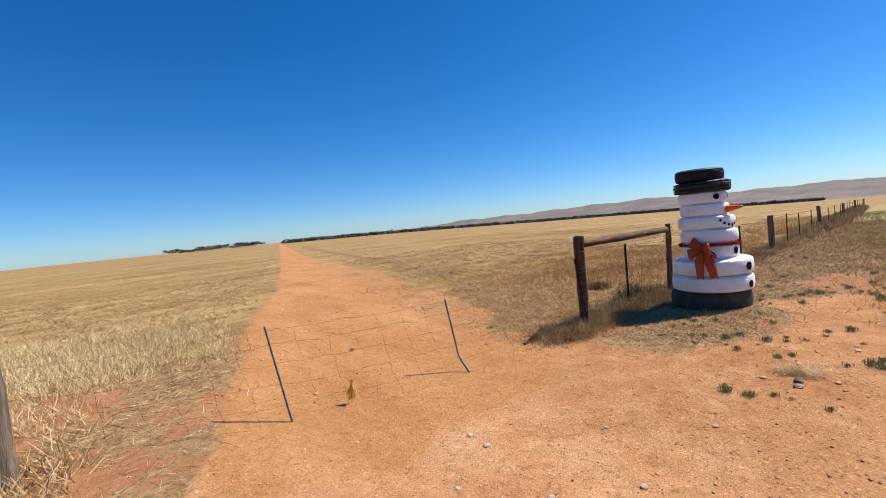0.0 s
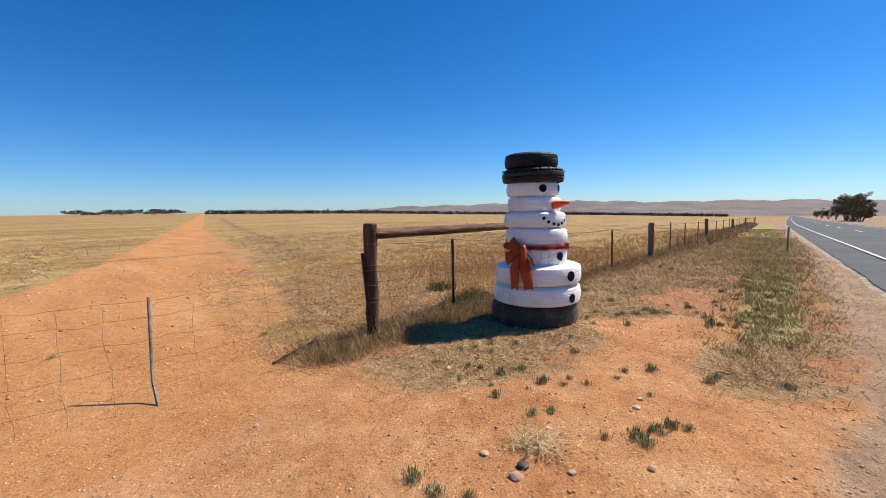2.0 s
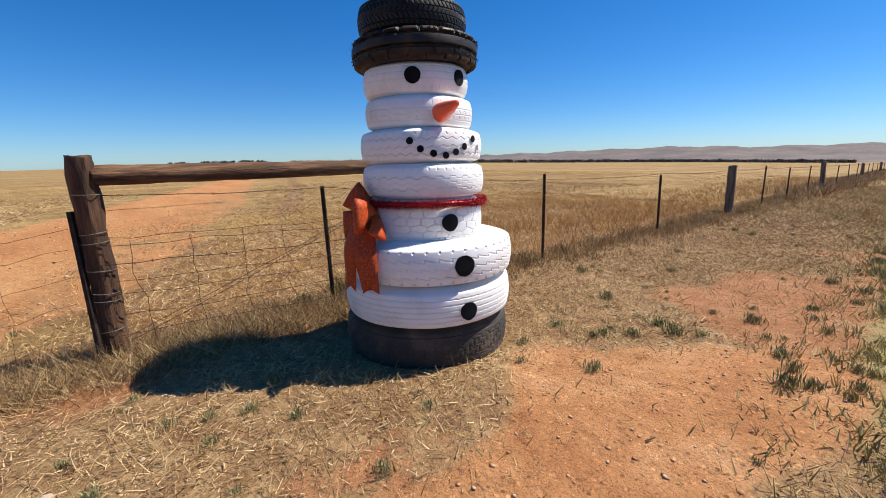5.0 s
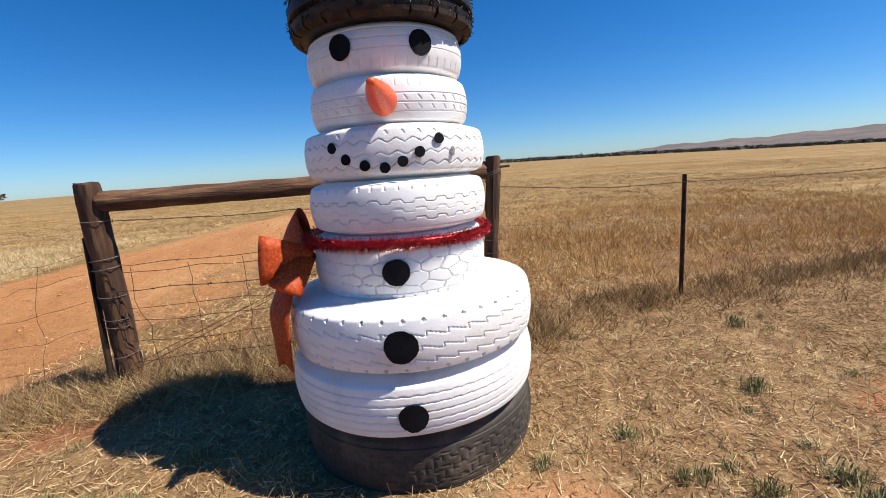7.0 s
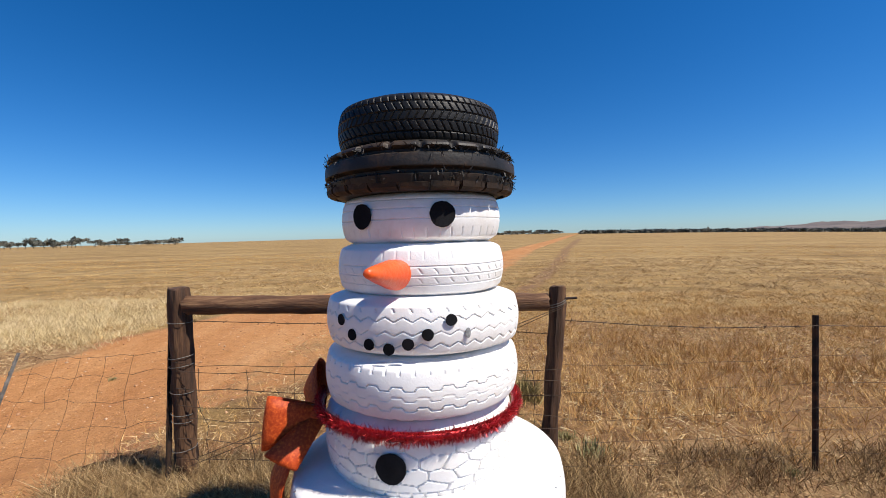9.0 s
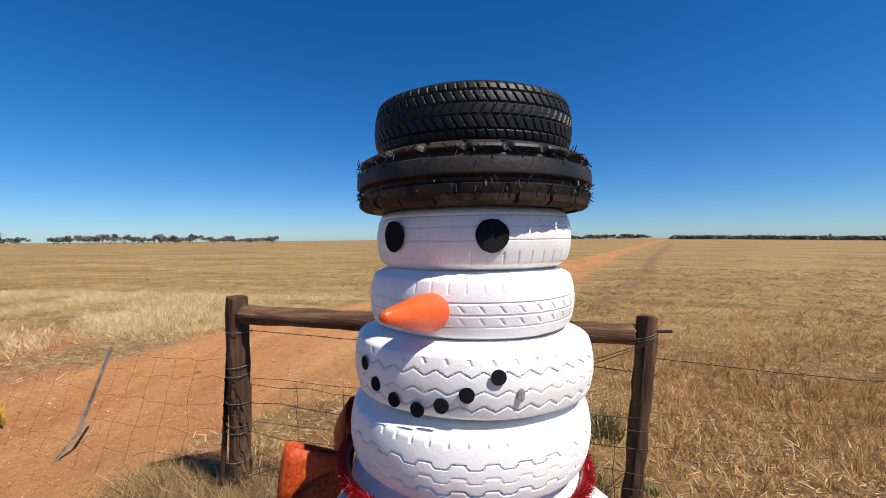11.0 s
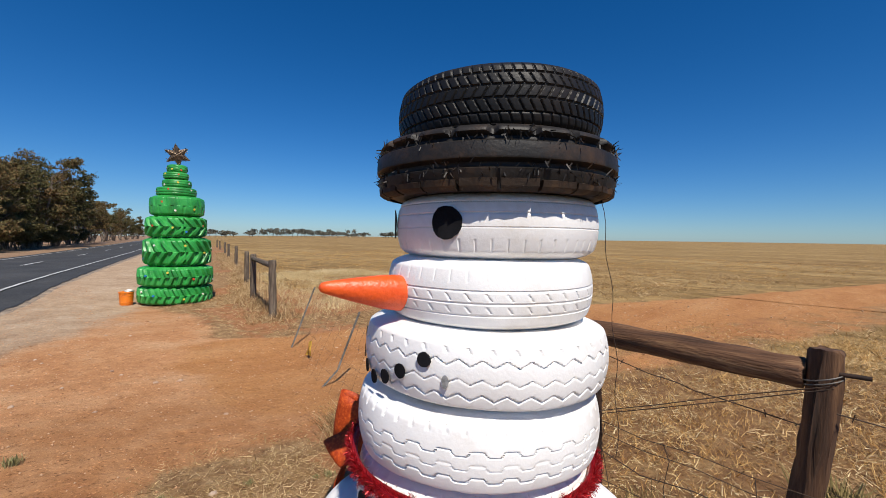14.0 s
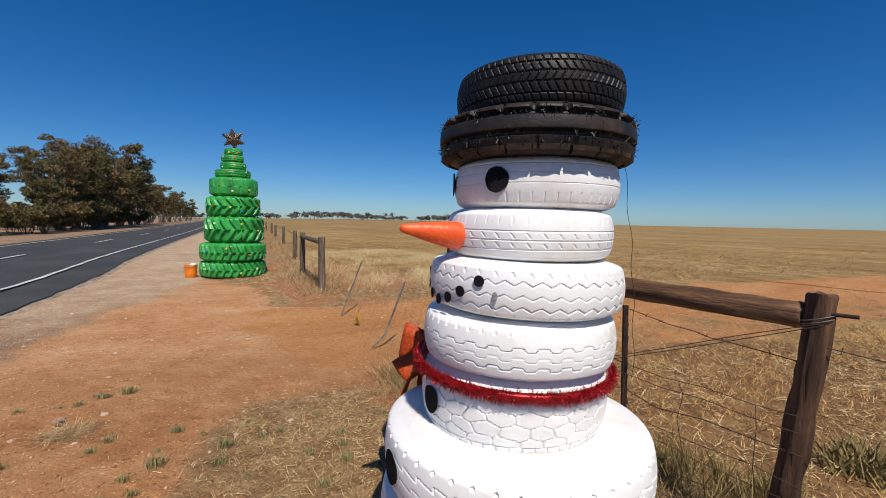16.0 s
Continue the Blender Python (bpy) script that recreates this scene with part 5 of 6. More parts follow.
def rows_of_trees():
    rng = random.Random(11)
    kinds = [gum_tree(1, 12.0, 10.5, 11000, 0.20, 7, 0.42, 0.10), gum_tree(2, 10.5, 11.0, 11000, 0.20, 7, 0.36, 0.105), gum_tree(3, 12.5, 8.5, 8000, 0.19, 5, 0.5, 0.09), gum_tree(4, 6.0, 7.0, 8000, 0.18, 6, 0.12, 0.13), gum_tree(5, 3.0, 4.5, 3600, 0.17, 5, 0.04, 0.15)]
    spots = []
    for x, off, size, k in ((-50, -12.2, 0.5, 3), (-54, -13.5, 0.66, 2), (-60, -14, 0.86, 0), (-63, -13, 0.7, 3), (-66, -14, 1.1, 1), (-71, -13.5, 1.15, 0), (-77, -14, 1.22, 1), (-82, -13, 0.9, 3), (-87, -14, 1.2, 0), (-94, -13.5, 1.15, 1), (-102, -14, 1.15, 2), (-110, -13.5, 1.1, 1), (-120, -14, 0.92, 0), (-131, -13.5, 0.95, 2), (-143, -14, 0.9, 1), (-157, -14, 0.95, 0), (-173, -14, 0.9, 2), (-192, -14, 0.95, 1), (-215, -14, 0.9, 0), (-240, -14, 0.9, 1), (-46, -16, 0.7, 2), (-43, -20, 0.62, 1), (-40, -15, 0.45, 3), (-58, -22, 0.8, 2), (-47, -12.5, 0.9, 4), (-49.5, -13, 1.1, 4), (-54.5, -12.5, 1.2, 4), (-59, -13, 1.3, 4), (-65, -12.5, 1.3, 4), (-71, -12.5, 1.2, 4), (-44, -14, 1.2, 4), (-52, -15, 0.8, 4), (-57, -13, 0.7, 4), (-61, -16, 1.0, 4), (-68, -13, 0.9, 4), (-75, -15, 1.1, 4), (-80, -13, 1.0, 4), (-90, -14, 1.1, 4), (-98, -13, 1.1, 4), (-64, -19, 1.1, 4), (-72, -20, 1.2, 4), (-84, -19, 1.2, 4), (-70, -24, 1.0, 0), (-95, -22, 1.0, 1)):
        spots.append((x, float(road_edge(x)) + off, size, k))
    for x, off, size, k in ((114, -11.5, 1.0, 4), (120, -12, 0.8, 3), (126, -11.5, 0.66, 1), (134, -12, 0.62, 1), (145, -12, 0.66, 1), (150, -12, 0.36, 2), (180, -12, 0.38, 0), (215, -12, 0.4, 1), (260, -12, 0.4, 2), (310, -12, 0.45, 1)):
        spots.append((x, float(road_edge(x)) + off, size, k))
    used = set()
    for x, y, size, k in spots:
        m = Matrix.Translation((x, y, gl(x, y) - 0.1)) @ Matrix.Rotation(rng.uniform(0, 6.28), 4, "Z")
        s = size * rng.uniform(0.94, 1.06) * (0.86 if x < 0 else 1.0)
        if k not in used:
            used.add(k)
            ob = kinds[k]
            ob.matrix_basis = m
            ob.scale = (s, s, s)
        else:
            ob = copy_thing(kinds[k], m)
            ob.scale = (s, s, s)
        tagged(ob, group="gum trees along the road")


rows_of_trees()


# ---------------------------------------------------------------- distance
def far_trees(name, label, spots, seed, leaf):
    """Clumps of far crowns over short stems, one object."""
    rng = np.random.default_rng(seed)
    quads, sticks = [], []
    for x, y, h, w in spots:
        g = gl(x, y)
        n = 150
        u = rng.normal(0, 1, (n, 3))
        u /= np.linalg.norm(u, axis=1)[:, None]
        pads = rng.uniform(-1, 1, (6, 3)) * [w * 0.40, w * 0.40, h * 0.17] + [x, y, g + h * 0.64]
        c = pads[rng.integers(0, 6, n)] + u * [w * 0.24, w * 0.24, h * 0.17] * rng.uniform(0.3, 1.0, (n, 1))
        d = rng.normal(0, 1, (n, 3)) * leaf * 0.6
        s = rng.normal(0, 1, (n, 3)) * leaf * 0.5
        quads.append(np.stack([c - d, c + s, c + d, c - s], 1).reshape(-1, 3))
        for _ in range(2):
            dx, dy = rng.uniform(-w, w, 2) * 0.15
            a = np.array([[x, y, g - 0.5], [x + dx, y + dy, g + h * 0.6]])
            e = np.array([leaf * 0.12, leaf * 0.12, 0])
            quads.append(np.array([a[0] - e, a[0] + e, a[1] + e, a[1] - e]))
    v = np.vstack(quads)
    ob = raw(name, v, np.arange(len(v)).reshape(-1, 4), LEAF_FAR_HAZED)
    return tagged(ob, label, "trees", kind="stuff")


def polar(az, r):
    return r * math.cos(radians(az)), r * math.sin(radians(az))


def distance():
    rng = random.Random(5)
    spots = []
    for a0, a1, r, step, h in ((83.6, 74.0, 560, 0.32, 6.0), (159.5, 151.7, 480, 0.5, 9.5), (150.9, 144.6, 470, 0.5, 9.0), (142.9, 130.3, 470, 0.45, 9.0), (129.3, 121.8, 470, 0.6, 7.5), (176, 161, 520, 0.5, 9)):
        a = a0
        while a > a1:
            x, y = polar(a, r * rng.uniform(0.95, 1.08))
            spots.append((x, y, h * rng.uniform(0.55, 1.15), rng.uniform(7, 15)))
            a -= step * 0.8 * rng.uniform(0.3, 1.9)
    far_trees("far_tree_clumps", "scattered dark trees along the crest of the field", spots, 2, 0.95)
    spots = []
    a = 71.0
    while a > 8:
        for _ in range(2):
            x, y = polar(a, rng.uniform(0.95, 1.1) * (620 + (71 - a) * 6))
            spots.append((x, y, rng.uniform(1.6, 3.4) * (1 + (71 - a) * 0.003), rng.uniform(8, 14)))
        a -= rng.uniform(0.25, 0.5)
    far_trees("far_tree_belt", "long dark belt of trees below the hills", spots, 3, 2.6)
    # hills
    n, k = 260, 26
    az = np.linspace(-30, 74, n)
    top = np.interp(az, [-30, -15, -5, 2, 8, 14, 19, 26, 33, 37, 41, 46, 52, 60, 74], [0.4, 0.9, 1.4, 1.6, 1.65, 1.6, 1.75, 1.55, 1.35, 1.2, 1.15, 0.95, 0.5, 0.1, -0.3])
    top = top + 0.06 * np.sin(az * 1.1) + 0.03 * np.sin(az * 2.9 + 1) + 0.015 * np.sin(az * 7.3)
    base = np.interp(az, _deg, _sm)
    vs = []
    for i in range(n):
        for j in range(k):
            f = j / (k - 1)
            r = 1900 + 2400 * f
            rise = math.sin(min(1.0, f * 1.25) * math.pi / 2) ** 1.4
            x, y = polar(az[i], r)
            lump = noise.fractal(Vector((x * 0.0016, y * 0.0016, 0.3)), 1.0, 2.1, 5) * 12 * rise * min(1, max(0.1, top[i]))
            vs.append((x, y, r * math.tan(radians(base[i])) - 6 + rise * 4000 * math.tan(radians(max(0, top[i]))) + lump))
    i, j = np.meshgrid(np.arange(n - 1), np.arange(k - 1), indexing="ij")
    f = np.stack([i * k + j, i * k + j + 1, (i + 1) * k + j + 1, (i + 1) * k + j], -1).reshape(-1, 4)
    ob = raw("backdrop_hills", np.array(vs), f, HILL, None, "", True)
    tagged(ob, "low bare brown hills on the horizon", "hills", kind="structure")


distance()


# ---------------------------------------------------------------- grass, straw, stones
def blades(name, label, x, y, length, width, lean, material, seed, lift=0.0, category="grass"):
    """Single dry stalks: a slim tapered quad each. lean: 0 upright to 1 lying."""
    rng = np.random.default_rng(seed)
    n = len(x)
    a = rng.uniform(0, 2 * np.pi, n)
    tilt = np.clip(lean + rng.normal(0, 0.16, n), 0.02, 1.0) * np.pi / 2 * 0.98
    d = np.stack([np.cos(a) * np.sin(tilt), np.sin(a) * np.sin(tilt), np.cos(tilt)], -1) * length[:, None]
    base = np.stack([x, y, land(x, y) + lift + rng.uniform(-0.008, 0.012, n)], -1)
    roll = rng.uniform(0, 2 * np.pi, n)
    flat = np.stack([-np.sin(a), np.cos(a), np.zeros(n)], -1)
    up = np.cross(d / length[:, None], flat)
    s = (flat * np.cos(roll)[:, None] + up * np.sin(roll)[:, None]) * (width * rng.uniform(0.6, 1.3, n))[:, None]
    v = np.stack([base - s, base + s, base + d + s * 0.25, base + d - s * 0.25], 1).reshape(-1, 3)
    ob = raw(name, v, np.arange(4 * n).reshape(n, 4), material)
    return tagged(ob, label, category, kind="stuff")


def scatter(n, x0, x1, y0, y1, keep, seed, clump=0.0, per=1):
    """n random places, of which keep(masks, x, y) says how many stay; clump: gathered in tufts."""
    rng = np.random.default_rng(seed)
    if clump:
        cx, cy = rng.uniform(x0, x1, n // per), rng.uniform(y0, y1, n // per)
        x, y = (np.repeat(c, per) + rng.normal(0, clump, len(c) * per) for c in (cx, cy))
    else:
        x, y = rng.uniform(x0, x1, n), rng.uniform(y0, y1, n)
    ok = rng.uniform(0, 1, len(x)) < keep(masks(x, y), x, y)
    ok &= np.hypot(x + 0.01, y - 0.055) > 0.52
    return x[ok], y[ok], rng


patchy = lambda x, y: 0.55 + 0.45 * np.sin(1.9 * x + 0.8 * np.sin(1.3 * y)) * np.sin(1.5 * y + 0.9 * np.sin(1.7 * x))
beside_track = lambda x, y: np.clip((np.abs(x - track_mid(y)) - 1.6) / np.interp(y, [8, 40], [0.6, 7]), 0, 1)
bare = lambda m: (1 - np.maximum(m["dirt"], m["track"])) * (1 - m["gravel"])

x, y, rng = scatter(160000, -2.9, 7.0, -3.0, 1.4, lambda m, x, y: bare(m) ** 2 * (0.06 + 0.94 * m["litter"]), 1)
blades("lying_straw", "loose dry straw lying over the verge", x, y, 0.012 + 0.085 * rng.uniform(0, 1, len(x)) ** 3, 0.0024, 0.93, STRAW, 1)
x, y, rng = scatter(60000, 7.0, 26.0, -2.6, 3.2, lambda m, x, y: bare(m) * (m["field"] < 0.5), 2)
blades("lying_straw", "dry straw on the far verge", x, y, rng.uniform(0.08, 0.25, len(x)), 0.004, 0.8, STRAW, 2)
x, y, rng = scatter(55000, -14.0, -5.6, 1.2, 9.0, lambda m, x, y: bare(m) ** 2 * (0.1 + 0.9 * m["litter"]), 3)
blades("lying_straw", "pale straw beside the track", x, y, 0.03 + 0.16 * rng.uniform(0, 1, len(x)) ** 2, 0.0034, 0.88, STRAW, 3)
x, y, rng = scatter(40000, -3.0, 7.0, -2.8, 1.2, lambda m, x, y: bare(m) ** 2 * m["litter"] * patchy(y, x) * 0.8, 4, 0.05, 16)
blades("dry_tuft", "short dry grass tufts on the verge", x, y, rng.uniform(0.03, 0.10, len(x)), 0.0017, 0.42, STRAW, 4)
x, y, rng = scatter(115000, -3.2, 12.0, 1.1, 9.5, lambda m, x, y: (1 - m["track"]) ** 2 * (0.25 + 0.75 * patchy(1.3 * x, 1.1 * y)), 5, 0.07, 14)
blades("field_stubble", "cut cereal stubble and straw in the field", x, y, rng.uniform(0.025, 0.09, len(x)), 0.0030, 0.5, STUBBLE, 5)
x, y, rng = scatter(120000, -3.4, 12.0, 1.0, 9.0, lambda m, x, y: (1 - m["track"]) ** 2 * np.clip(0.15 + 3.2 * (fbm(x * 1.3, y * 1.3, 6) - 0.36), 0, 1), 6)
blades("field_straw", "fallen straw in the stubble field", x, y, 0.02 + 0.09 * rng.uniform(0, 1, len(x)) ** 2, 0.0036, 0.9, STRAW, 6)
x, y, rng = scatter(60000, -40.0, 45.0, 5.0, 45.0, lambda m, x, y: (1 - m["track"]) ** 2 * m["field"] * beside_track(x, y), 7, 0.2, 12)
blades("field_stubble", "golden stubble over the wide field", x, y, rng.uniform(0.05, 0.12, len(x)), 0.008, 0.6, STUBBLE, 7)
x, y, rng = scatter(60000, 1.2, 40.0, 1.2, 7.0, lambda m, x, y: m["field"] * np.clip(1.3 - (y - fence_line(x)) / 4, 0, 1), 8, 0.08, 14)
blades("standing_straw", "uncut dry grass standing along the fence", x, y, rng.uniform(0.06, 0.20, len(x)), 0.0038, 0.42, STUBBLE, 8)
x, y, rng = scatter(36000, 1.0, 10.0, 1.8, 7.0, lambda m, x, y: m["field"] * np.clip(0.1 + 3.0 * (fbm(x * 0.8, y * 1.1, 9) - 0.42), 0, 1), 44, 0.028, 26)
blades("standing_straw", "orange-gold stalks standing in the stubble", x, y, rng.uniform(0.06, 0.17, len(x)), 0.0026, 0.28, STUBBLE, 44)
x, y, rng = scatter(42000, -2.2, 9.0, 1.15, 6.0, lambda m, x, y: m["field"] * (1 - m["track"]) ** 2 * np.clip(0.15 + 3.2 * (fbm(x * 1.6, y * 1.6, 15) - 0.40), 0, 1), 47)
blades("field_straw", "bleached straw fallen over broken stubble", x, y, 0.02 + 0.11 * rng.uniform(0, 1, len(x)) ** 2, 0.0030, 0.86, PALE_STRAW, 47)
for mat_, count, wide, sd_ in ((DARK_GRASS, 26000, 0.0017, 45), (STRAW, 9000, 0.0021, 46)):
    x, y, rng = scatter(count, -2.75, -0.5, 0.6, 1.7, lambda m, x, y: np.exp(-((y - np.interp(x, [-2.7, -1.9, -0.5], [1.28, 1.15, 1.0])) / np.interp(x, [-2.7, -1.6, -0.5], [0.24, 0.24, 0.12])) ** 2) * np.interp(x, [-2.75, -2.35, -1.2, -0.5], [0.2, 1, 1, 0.25]), sd_, 0.06, 26)
    blades("fence_grass", "brown twiggy tangle heaped at the foot of the strainer post", x, y, 0.05 + 0.22 * rng.uniform(0, 1, len(x)) ** 1.6, wide, 0.55, mat_, sd_)
x, y, rng = scatter(110000, -17.0, -5.2, 3.2, 10.5, lambda m, x, y: soft(y - fence_line(x) - 0.5, 0.5) * (1 - m["track"]) ** 2 * np.clip(0.25 + 3.0 * (fbm(x * 0.55, y * 0.8, 12) - 0.40), 0, 1), 18, 0.07, 18)
blades("standing_straw", "pale standing straw beyond the wire gate", x, y, rng.uniform(0.05, 0.20, len(x)), 0.0034, 0.42, PALE_STRAW, 18)


x, y, rng = scatter(80000, -2.9, 10.0, -3.0, 1.3, lambda m, x, y: bare(m) * (0.25 + 0.75 * m["litter"]) * (0.15 + 0.85 * patchy(1.7 * x + 2, 1.9 * y)), 31, 0.035, 20)
blades("verge_growth", "mixed grey-green and dry growth on the verge", x, y, rng.uniform(0.010, 0.04, len(x)), 0.0026, 0.62, MIXED, 31)
x, y, rng = scatter(40000, -0.8, 10.0, -3.2, 0.2, lambda m, x, y: bare(m) ** 0.5 * np.clip(0.12 + 1.5 * m["green"], 0, 1) * (0.35 + 0.65 * patchy(2.3 * x, 2.1 * y + 1)), 32, 0.03, 24)
blades("verge_weeds", "low green weeds among verge straw", x, y, rng.uniform(0.015, 0.08, len(x)), 0.0032, 0.4, GREENGRASS, 32)


x, y, rng = scatter(50000, 9.0, 45.0, -2.8, 4.0, lambda m, x, y: bare(m) * (m["field"] < 0.5) * (0.2 + 0.8 * patchy(1.1 * x + 2, 1.9 * y)), 33, 0.08, 16)
blades("verge_growth", "yellow-green grass on the far verge", x, y, rng.uniform(0.04, 0.16, len(x)), 0.006, 0.5, GREENGRASS, 33)
x, y, rng = scatter(60000, -12.0, 20.0, 8.0, 24.0, lambda m, x, y: (1 - m["track"]) ** 2 * m["field"] * beside_track(x, y) * (0.2 + 0.8 * patchy(0.8 * x, 1.7 * y)), 34, 0.10, 14)
blades("field_straw", "straw swaths across the stubble", x, y, rng.uniform(0.08, 0.25, len(x)), 0.005, 0.75, STRAW, 34)


def along_fence(n, x0, x1, seed, w=0.16):
    rng = np.random.default_rng(seed)
    cx = np.repeat(rng.uniform(x0, x1, n // 18), 18) + rng.normal(0, 0.06, n // 18 * 18)
    cy = fence_line(cx) + np.repeat(rng.normal(-0.02, w, n // 18), 18) + rng.normal(0, 0.05, len(cx))
    return cx, cy, rng


x, y, rng = along_fence(40000, -2.45, 1.2, 9, 0.19)
blades("fence_grass", "tangled dry grass along the strainer panel", x, y, 0.03 + 0.17 * rng.uniform(0, 1, len(x)) ** 1.8, 0.0018, 0.6, DARK_GRASS, 9)
x, y, rng = along_fence(24000, 0.9, 16.0, 10, 0.22)
blades("fence_grass", "brown dry grass along the wire fence", x, y, rng.uniform(0.04, 0.16, len(x)), 0.0024, 0.42, DARK_GRASS, 10)
x, y, rng = along_fence(30000, 16.0, 70.0, 11, 0.3)
blades("fence_grass", "dry grass along the far fence", x, y, rng.uniform(0.15, 0.45, len(x)), 0.012, 0.35, STRAW, 11)
x, y, rng = along_fence(24000, -40.0, -7.6, 12, 0.3)
blades("fence_grass", "dry grass along the fence by the green tree", x, y, rng.uniform(0.06, 0.26, len(x)), 0.005, 0.5, STRAW, 12)
x, y, rng = scatter(90000, 0.0, 24.0, -3.0, 1.0, lambda m, x, y: m["green"] * 1.3 * bare(m) ** 0.5, 13, 0.05, 26)
blades("green_grass", "low green grass on the road verge", x, y, rng.uniform(0.02, 0.085, len(x)), 0.0055, 0.36, GREENGRASS, 13)
x, y, rng = scatter(30000, -30, 60, -16, -9.0, lambda m, x, y: (y < road_edge(x) - 8.2) * 1.0, 14, 0.15, 10)
blades("roadside_grass", "dry grass across the road", x, y, rng.uniform(0.15, 0.5, len(x)), 0.01, 0.35, STRAW, 14)


x, y, rng = scatter(1500, -0.1, 0.75, 1.2, 1.7, lambda m, x, y: 0 * x + 1, 41, 0.04, 26)
blades("green_tuft", "rank green-brown grass behind the snowman at the fence", x, y, rng.uniform(0.06, 0.24, len(x)), 0.0035, 0.34, TUFT, 41)
x, y, rng = scatter(700, 0.75, 1.0, 2.35, 2.7, lambda m, x, y: 0 * x + 1, 42, 0.05, 30)
blades("green_tuft", "leafy dark green weed in the stubble", x, y, rng.uniform(0.04, 0.20, len(x)), 0.008, 0.45, TUFT, 42)


def pebbles(name, label, n, x0, x1, y0, y1, keep, sizes, seed):
    x, y, rng = scatter(n, x0, x1, y0, y1, keep, seed)
    k = len(x)
    unit = np.array([[1, 0, 0], [-1, 0, 0], [0, 1, 0], [0, -1, 0], [0, 0, 1], [0, 0, -1]], float)
    tri = np.array([[0, 2, 4], [2, 1, 4], [1, 3, 4], [3, 0, 4], [2, 0, 5], [1, 2, 5], [3, 1, 5], [0, 3, 5]])
    r = sizes[0] * (sizes[1] / sizes[0]) ** (rng.uniform(0, 1, k) ** 2.2)
    v = unit[None] * r[:, None, None] * rng.uniform(0.6, 1.25, (k, 6, 1)) + rng.normal(0, 0.18, (k, 6, 3)) * r[:, None, None]
    v[..., 2] *= 0.65
    v += np.stack([x, y, land(x, y) + 0.25 * r], -1)[:, None]
    ob = raw(name, v.reshape(-1, 3), (tri[None] + 6 * np.arange(k)[:, None, None]).reshape(-1, 3), PEBBLE)
    tagged(ob, label, "gravel", kind="stuff")


pebbles("gravel", "small stones scattered on red dirt", 15000, -9.5, 2.2, -3.2, 3.2, lambda m, x, y: np.maximum(m["dirt"], 0.5 * m["track"]) * 0.9 + 0.06, (0.003, 0.014), 21)
pebbles("gravel", "gravel on the road shoulder", 42000, -20, 12, -3.4, 0.5, lambda m, x, y: 0.8 * m["gravel"] * np.clip((y - road_edge(x) + 0.18) / 0.2, 0, 1) ** 2, (0.004, 0.016), 22)
pebbles("clods", "dark clods scattered on pale dirt before the tyre tree", 110, -12.3, -8.5, -0.2, 2.2, lambda m, x, y: 0 * x + 1, (0.012, 0.034), 24)
pebbles("gravel", "stones along the dirt track", 5000, -7, 3, 2.5, 16, lambda m, x, y: m["track"] * 0.9, (0.006, 0.03), 23)


def stones():
    rng = random.Random(8)
    bm = bmesh.new()
    bmesh.ops.create_icosphere(bm, subdivisions=2, radius=1)
    for v in bm.verts:
        v.co *= 1 + 0.35 * noise.noise(v.co * 1.3) + 0.1 * noise.noise(v.co * 4)
        v.co.z *= 0.6
    proto = part("stone", bm, STONE, None, "", True, 35)
    tagged(proto, "small pale stone on red dirt", "stone", "stones on the dirt")
    spots = [(-2.95, -1.50, 0.034), (-2.88, -1.24, 0.026)] + [(rng.uniform(-8.5, -1.6), rng.uniform(-2.6, 1.6), rng.uniform(0.012, 0.026)) for _ in range(46)]
    for k, (x, y, r) in enumerate(spots):
        m = Matrix.Translation((x, y, gl(x, y) + 0.2 * r)) @ Matrix.Rotation(rng.uniform(0, 6.28), 4, "Z")
        ob = proto if k == 0 else copy_thing(proto, m)
        ob.matrix_basis = m @ Matrix.Diagonal((r * rng.uniform(0.8, 1.3), r * rng.uniform(0.8, 1.2), r, 1))


stones()


def weed_mesh(seed, n, size, name):
    rng = np.random.default_rng(seed)
    out, faces = [], []
    for i in range(n):
        a, up = rng.uniform(0, 6.28), rng.uniform(0.7, 1.5)
        L = size * rng.uniform(0.5, 1.1)
        w = L * rng.uniform(0.022, 0.055)
        d = np.array([math.cos(a) * math.cos(up), math.sin(a) * math.cos(up), math.sin(up)])
        s = np.array([-math.sin(a), math.cos(a), 0]) * w
        st = np.array([rng.normal(0, size * 0.42), rng.normal(0, size * 0.42), rng.uniform(0, size * 0.15)])
        mid, end = st + d * L * 0.55, st + d * L - [0, 0, L * 0.18]
        o = len(out)
        out += [st - s * 0.3, st + s * 0.3, mid + s, end, mid - s]
        faces += [(o, o + 1, o + 2, o + 4), (o + 4, o + 2, o + 3, o + 3)]
    quads = [f for f in faces if len(set(f)) == 4]
    tris = [(f[0], f[1], f[2]) for f in faces if len(set(f)) == 3]
    me = bpy.data.meshes.new(name)
    me.from_pydata([tuple(v) for v in out], [], quads + tris)
    return finish(name, me, WEED, None, "", True)


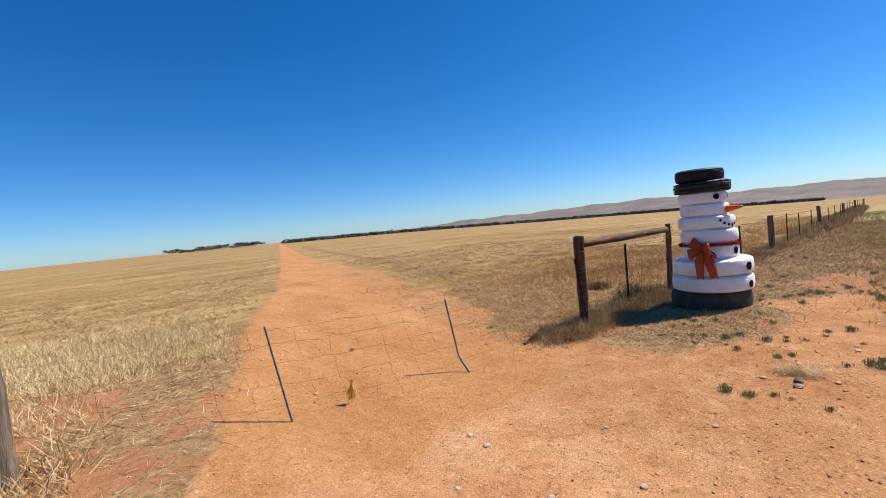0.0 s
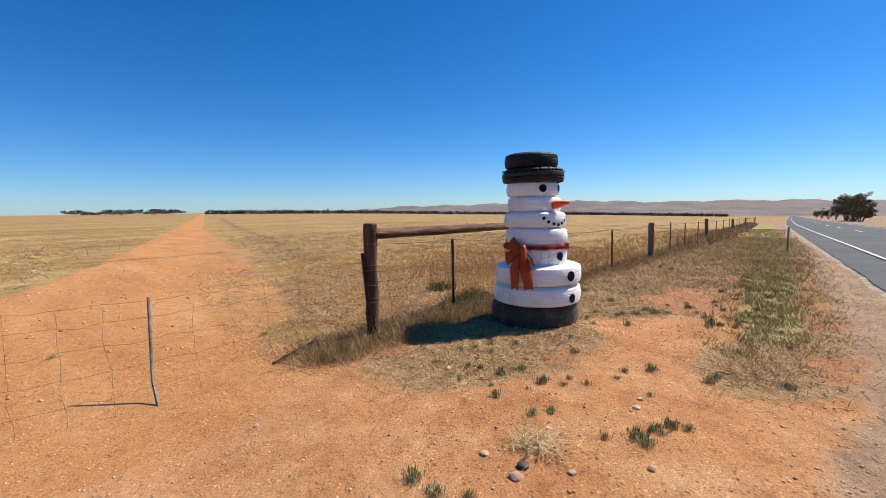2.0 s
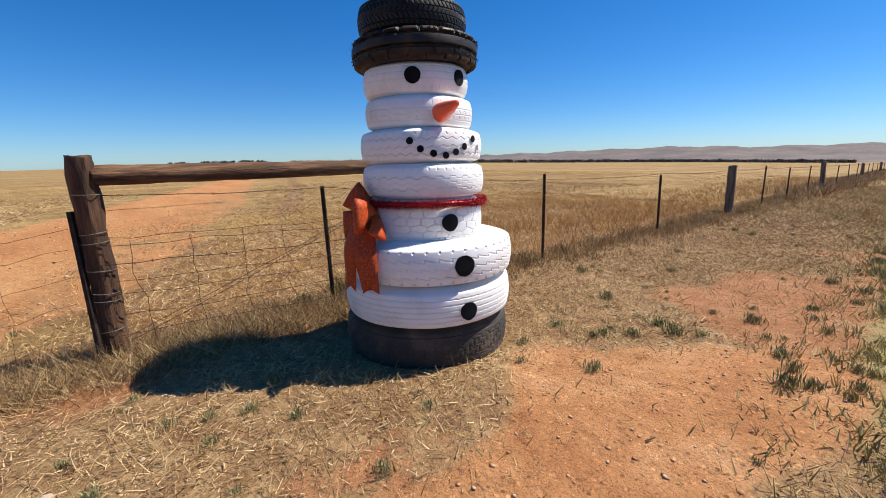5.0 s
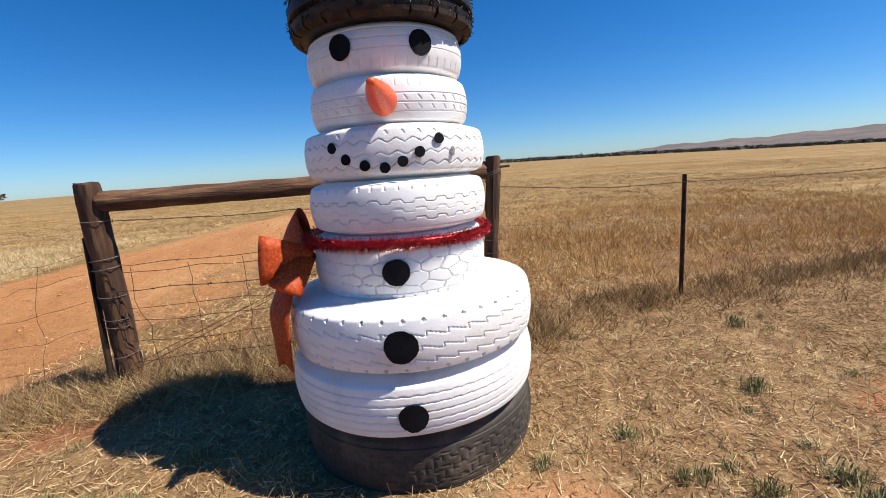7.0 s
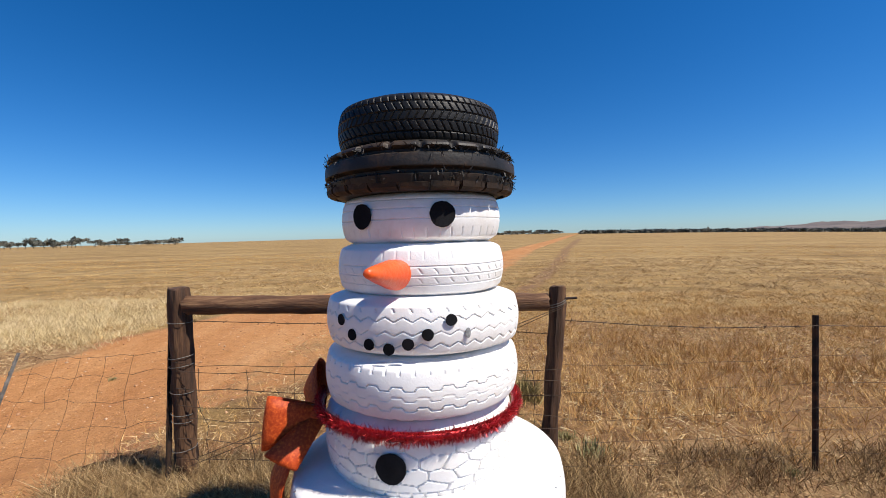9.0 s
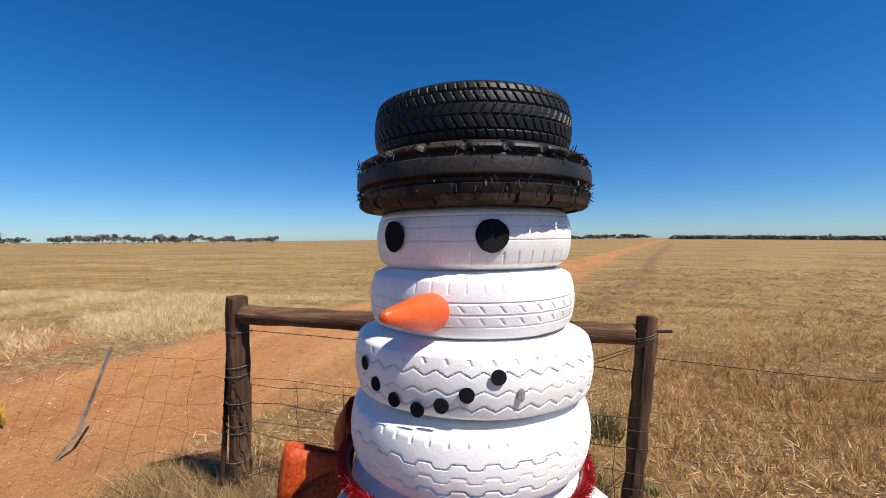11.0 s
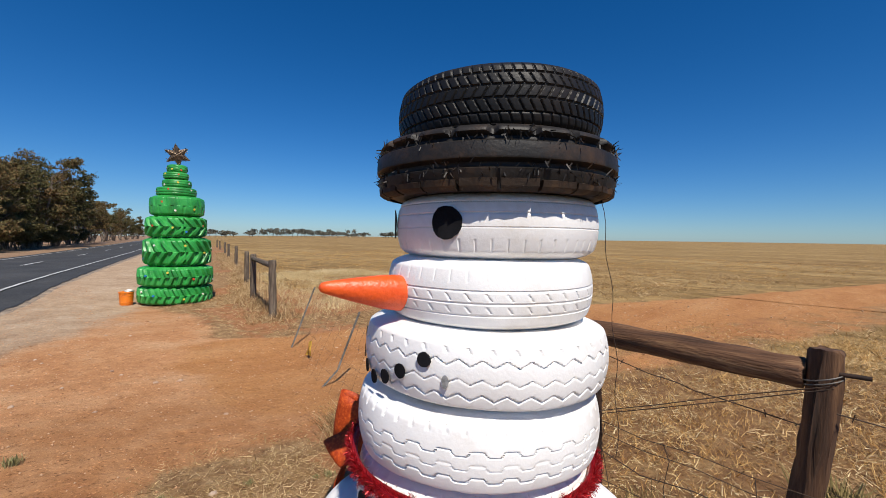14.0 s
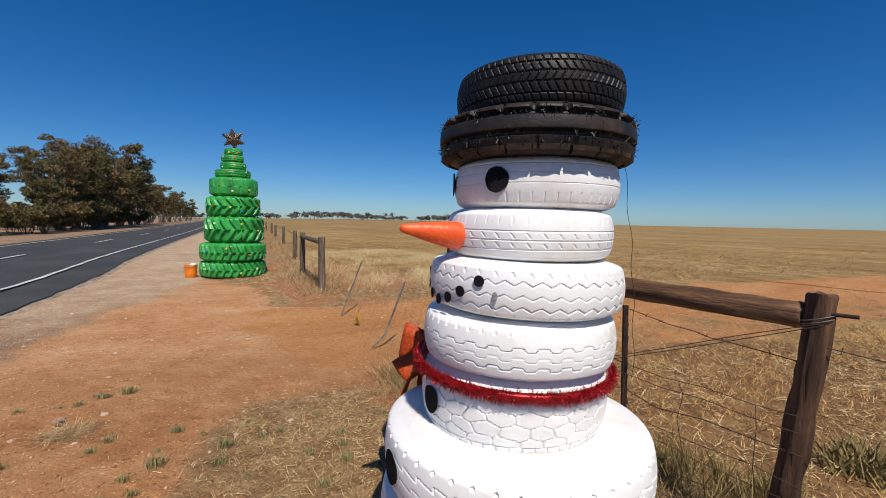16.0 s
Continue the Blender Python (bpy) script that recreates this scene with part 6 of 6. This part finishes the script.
def weeds():
    rng = random.Random(21)
    kinds = [weed_mesh(1, 120, 0.052, "weed"), weed_mesh(2, 90, 0.044, "weed"), weed_mesh(3, 150, 0.06, "weed")]
    on_dirt = ((-1.31, -1.45), (-1.61, -1.32), (-0.93, -1.61), (-1.1, -1.44), (-1.49, -1.76), (-0.58, -2.53), (-0.92, -0.9), (-1.58, -1.16), (-0.89, -2.04), (-1.42, -0.25), (-2.06, -0.37), (-1.83, -0.28), (-1.05, -0.31), (-1.71, 0.4), (-2.16, 1.05), (-3.3, -1.74), (-3.24, -1.5), (-3.22, -1.39), (-3.31, -1.25), (-3.31, -1.2), (-3.3, -1.06), (-2.22, -0.86), (-2.09, -0.73), (-2.32, -1.23), (-2.21, -1.32), (-1.99, -1.0), (-1.8, -1.03), (-1.75, -1.19), (-1.4, -0.63), (-1.83, -0.64), (-1.93, 0.04), (-1.55, 0.04), (-1.21, -0.09), (-1.82, -0.42), (-2.12, -0.42), (-1.63, -0.73), (-1.39, -0.03))
    on_verge = ((0.3, -1.8), (2.07, -1.28), (0.68, -2.49), (0.2, -2.11), (1.3, -2.37), (1.11, -0.84), (1.24, 0.62), (2.39, 0.42), (2.4, 1.06), (2.55, 0.28), (1.67, -0.31), (0.88, -0.68), (1.09, -0.69), (1.43, -0.88), (2.04, -1.02), (0.95, -0.71), (1.35, -1.01), (1.46, -1.16), (0.18, -0.64), (0.44, -0.96), (1.18, 0.72), (0.42, -0.45))
    beside_fence = ((1.15, 1.35, 2.2), (1.05, 1.6, 1.6), (-0.35, 1.5, 2.0), (0.55, 0.85, 1.6), (-4.3, 3.9, 1.0), (-2.4, 2.6, 1.3))
    spots = [(x, y, rng.uniform(0.7, 1.15)) for x, y in on_dirt] + [(x, y, rng.uniform(0.8, 1.35)) for x, y in on_verge] + list(beside_fence)
    for _ in range(9):
        f = rng.uniform(0, 1)
        spots.append((-2.42 + 0.62 * f + rng.gauss(0, 0.03), -1.73 - 0.36 * f + rng.gauss(0, 0.05), rng.uniform(0.6, 1.15)))
    for _ in range(55):
        spots.append((rng.uniform(1.0, 8.0), rng.uniform(-2.4, -1.4), rng.uniform(0.7, 1.4)))
    for _ in range(60):
        x = rng.uniform(-2.6, 9)
        y = rng.uniform(-2.4, 0.8)
        if bool(masks(x, y)["dirt"] < 0.6) and math.hypot(x, y) > 0.75:
            spots.append((x, y, rng.uniform(0.5, 1.2)))
    for k, (x, y, s) in enumerate(spots):
        m = Matrix.Translation((x, y, gl(x, y) - 0.005)) @ Matrix.Rotation(rng.uniform(0, 6.28), 4, "Z")
        ob = kinds[k] if k < 3 else copy_thing(kinds[k % 3], m)
        ob.matrix_basis = m @ Matrix.Diagonal((s, s, s * rng.uniform(0.9, 1.4), 1))
        tagged(ob, "small green-grey weed growing from dry ground", "weed", "weeds on the verge")


weeds()


def straw_clump():
    rng = np.random.default_rng(3)
    n = 420
    v, f = [], []
    for i in range(n):
        a, t = rng.uniform(0, 6.28), rng.uniform(1.1, 1.55)
        st = np.array([*rng.normal(0, 0.075, 2), 0.012])
        d = np.array([math.cos(a) * math.sin(t), math.sin(a) * math.sin(t), math.cos(t)]) * rng.uniform(0.06, 0.16)
        s = np.array([-math.sin(a), math.cos(a), 0]) * 0.002
        o = len(v)
        v += [st - s, st + s, st + d + s * 0.3, st + d - s * 0.3]
        f.append((o, o + 1, o + 2, o + 3))
    ob = raw("straw_clump", np.array(v), np.array(f), STRAW)
    ob.location = (-2.62, -1.45, gl(-2.62, -1.45))
    tagged(ob, "bleached clump of dry grass on bare dirt", "grass")
    bm = bmesh.new()
    bmesh.ops.create_icosphere(bm, subdivisions=3, radius=0.036)
    for q in bm.verts:
        q.co *= 1 + 0.4 * noise.noise(q.co * 18)
        q.co.z *= 0.45
    c = part("clod", bm, RUBBER_DUSTY, None, "", True)
    c.location = (-2.85, -1.48, gl(-2.85, -1.48) + 0.012)
    tagged(c, "dark scrap of rubber lying on red dirt", "scrap")


straw_clump()
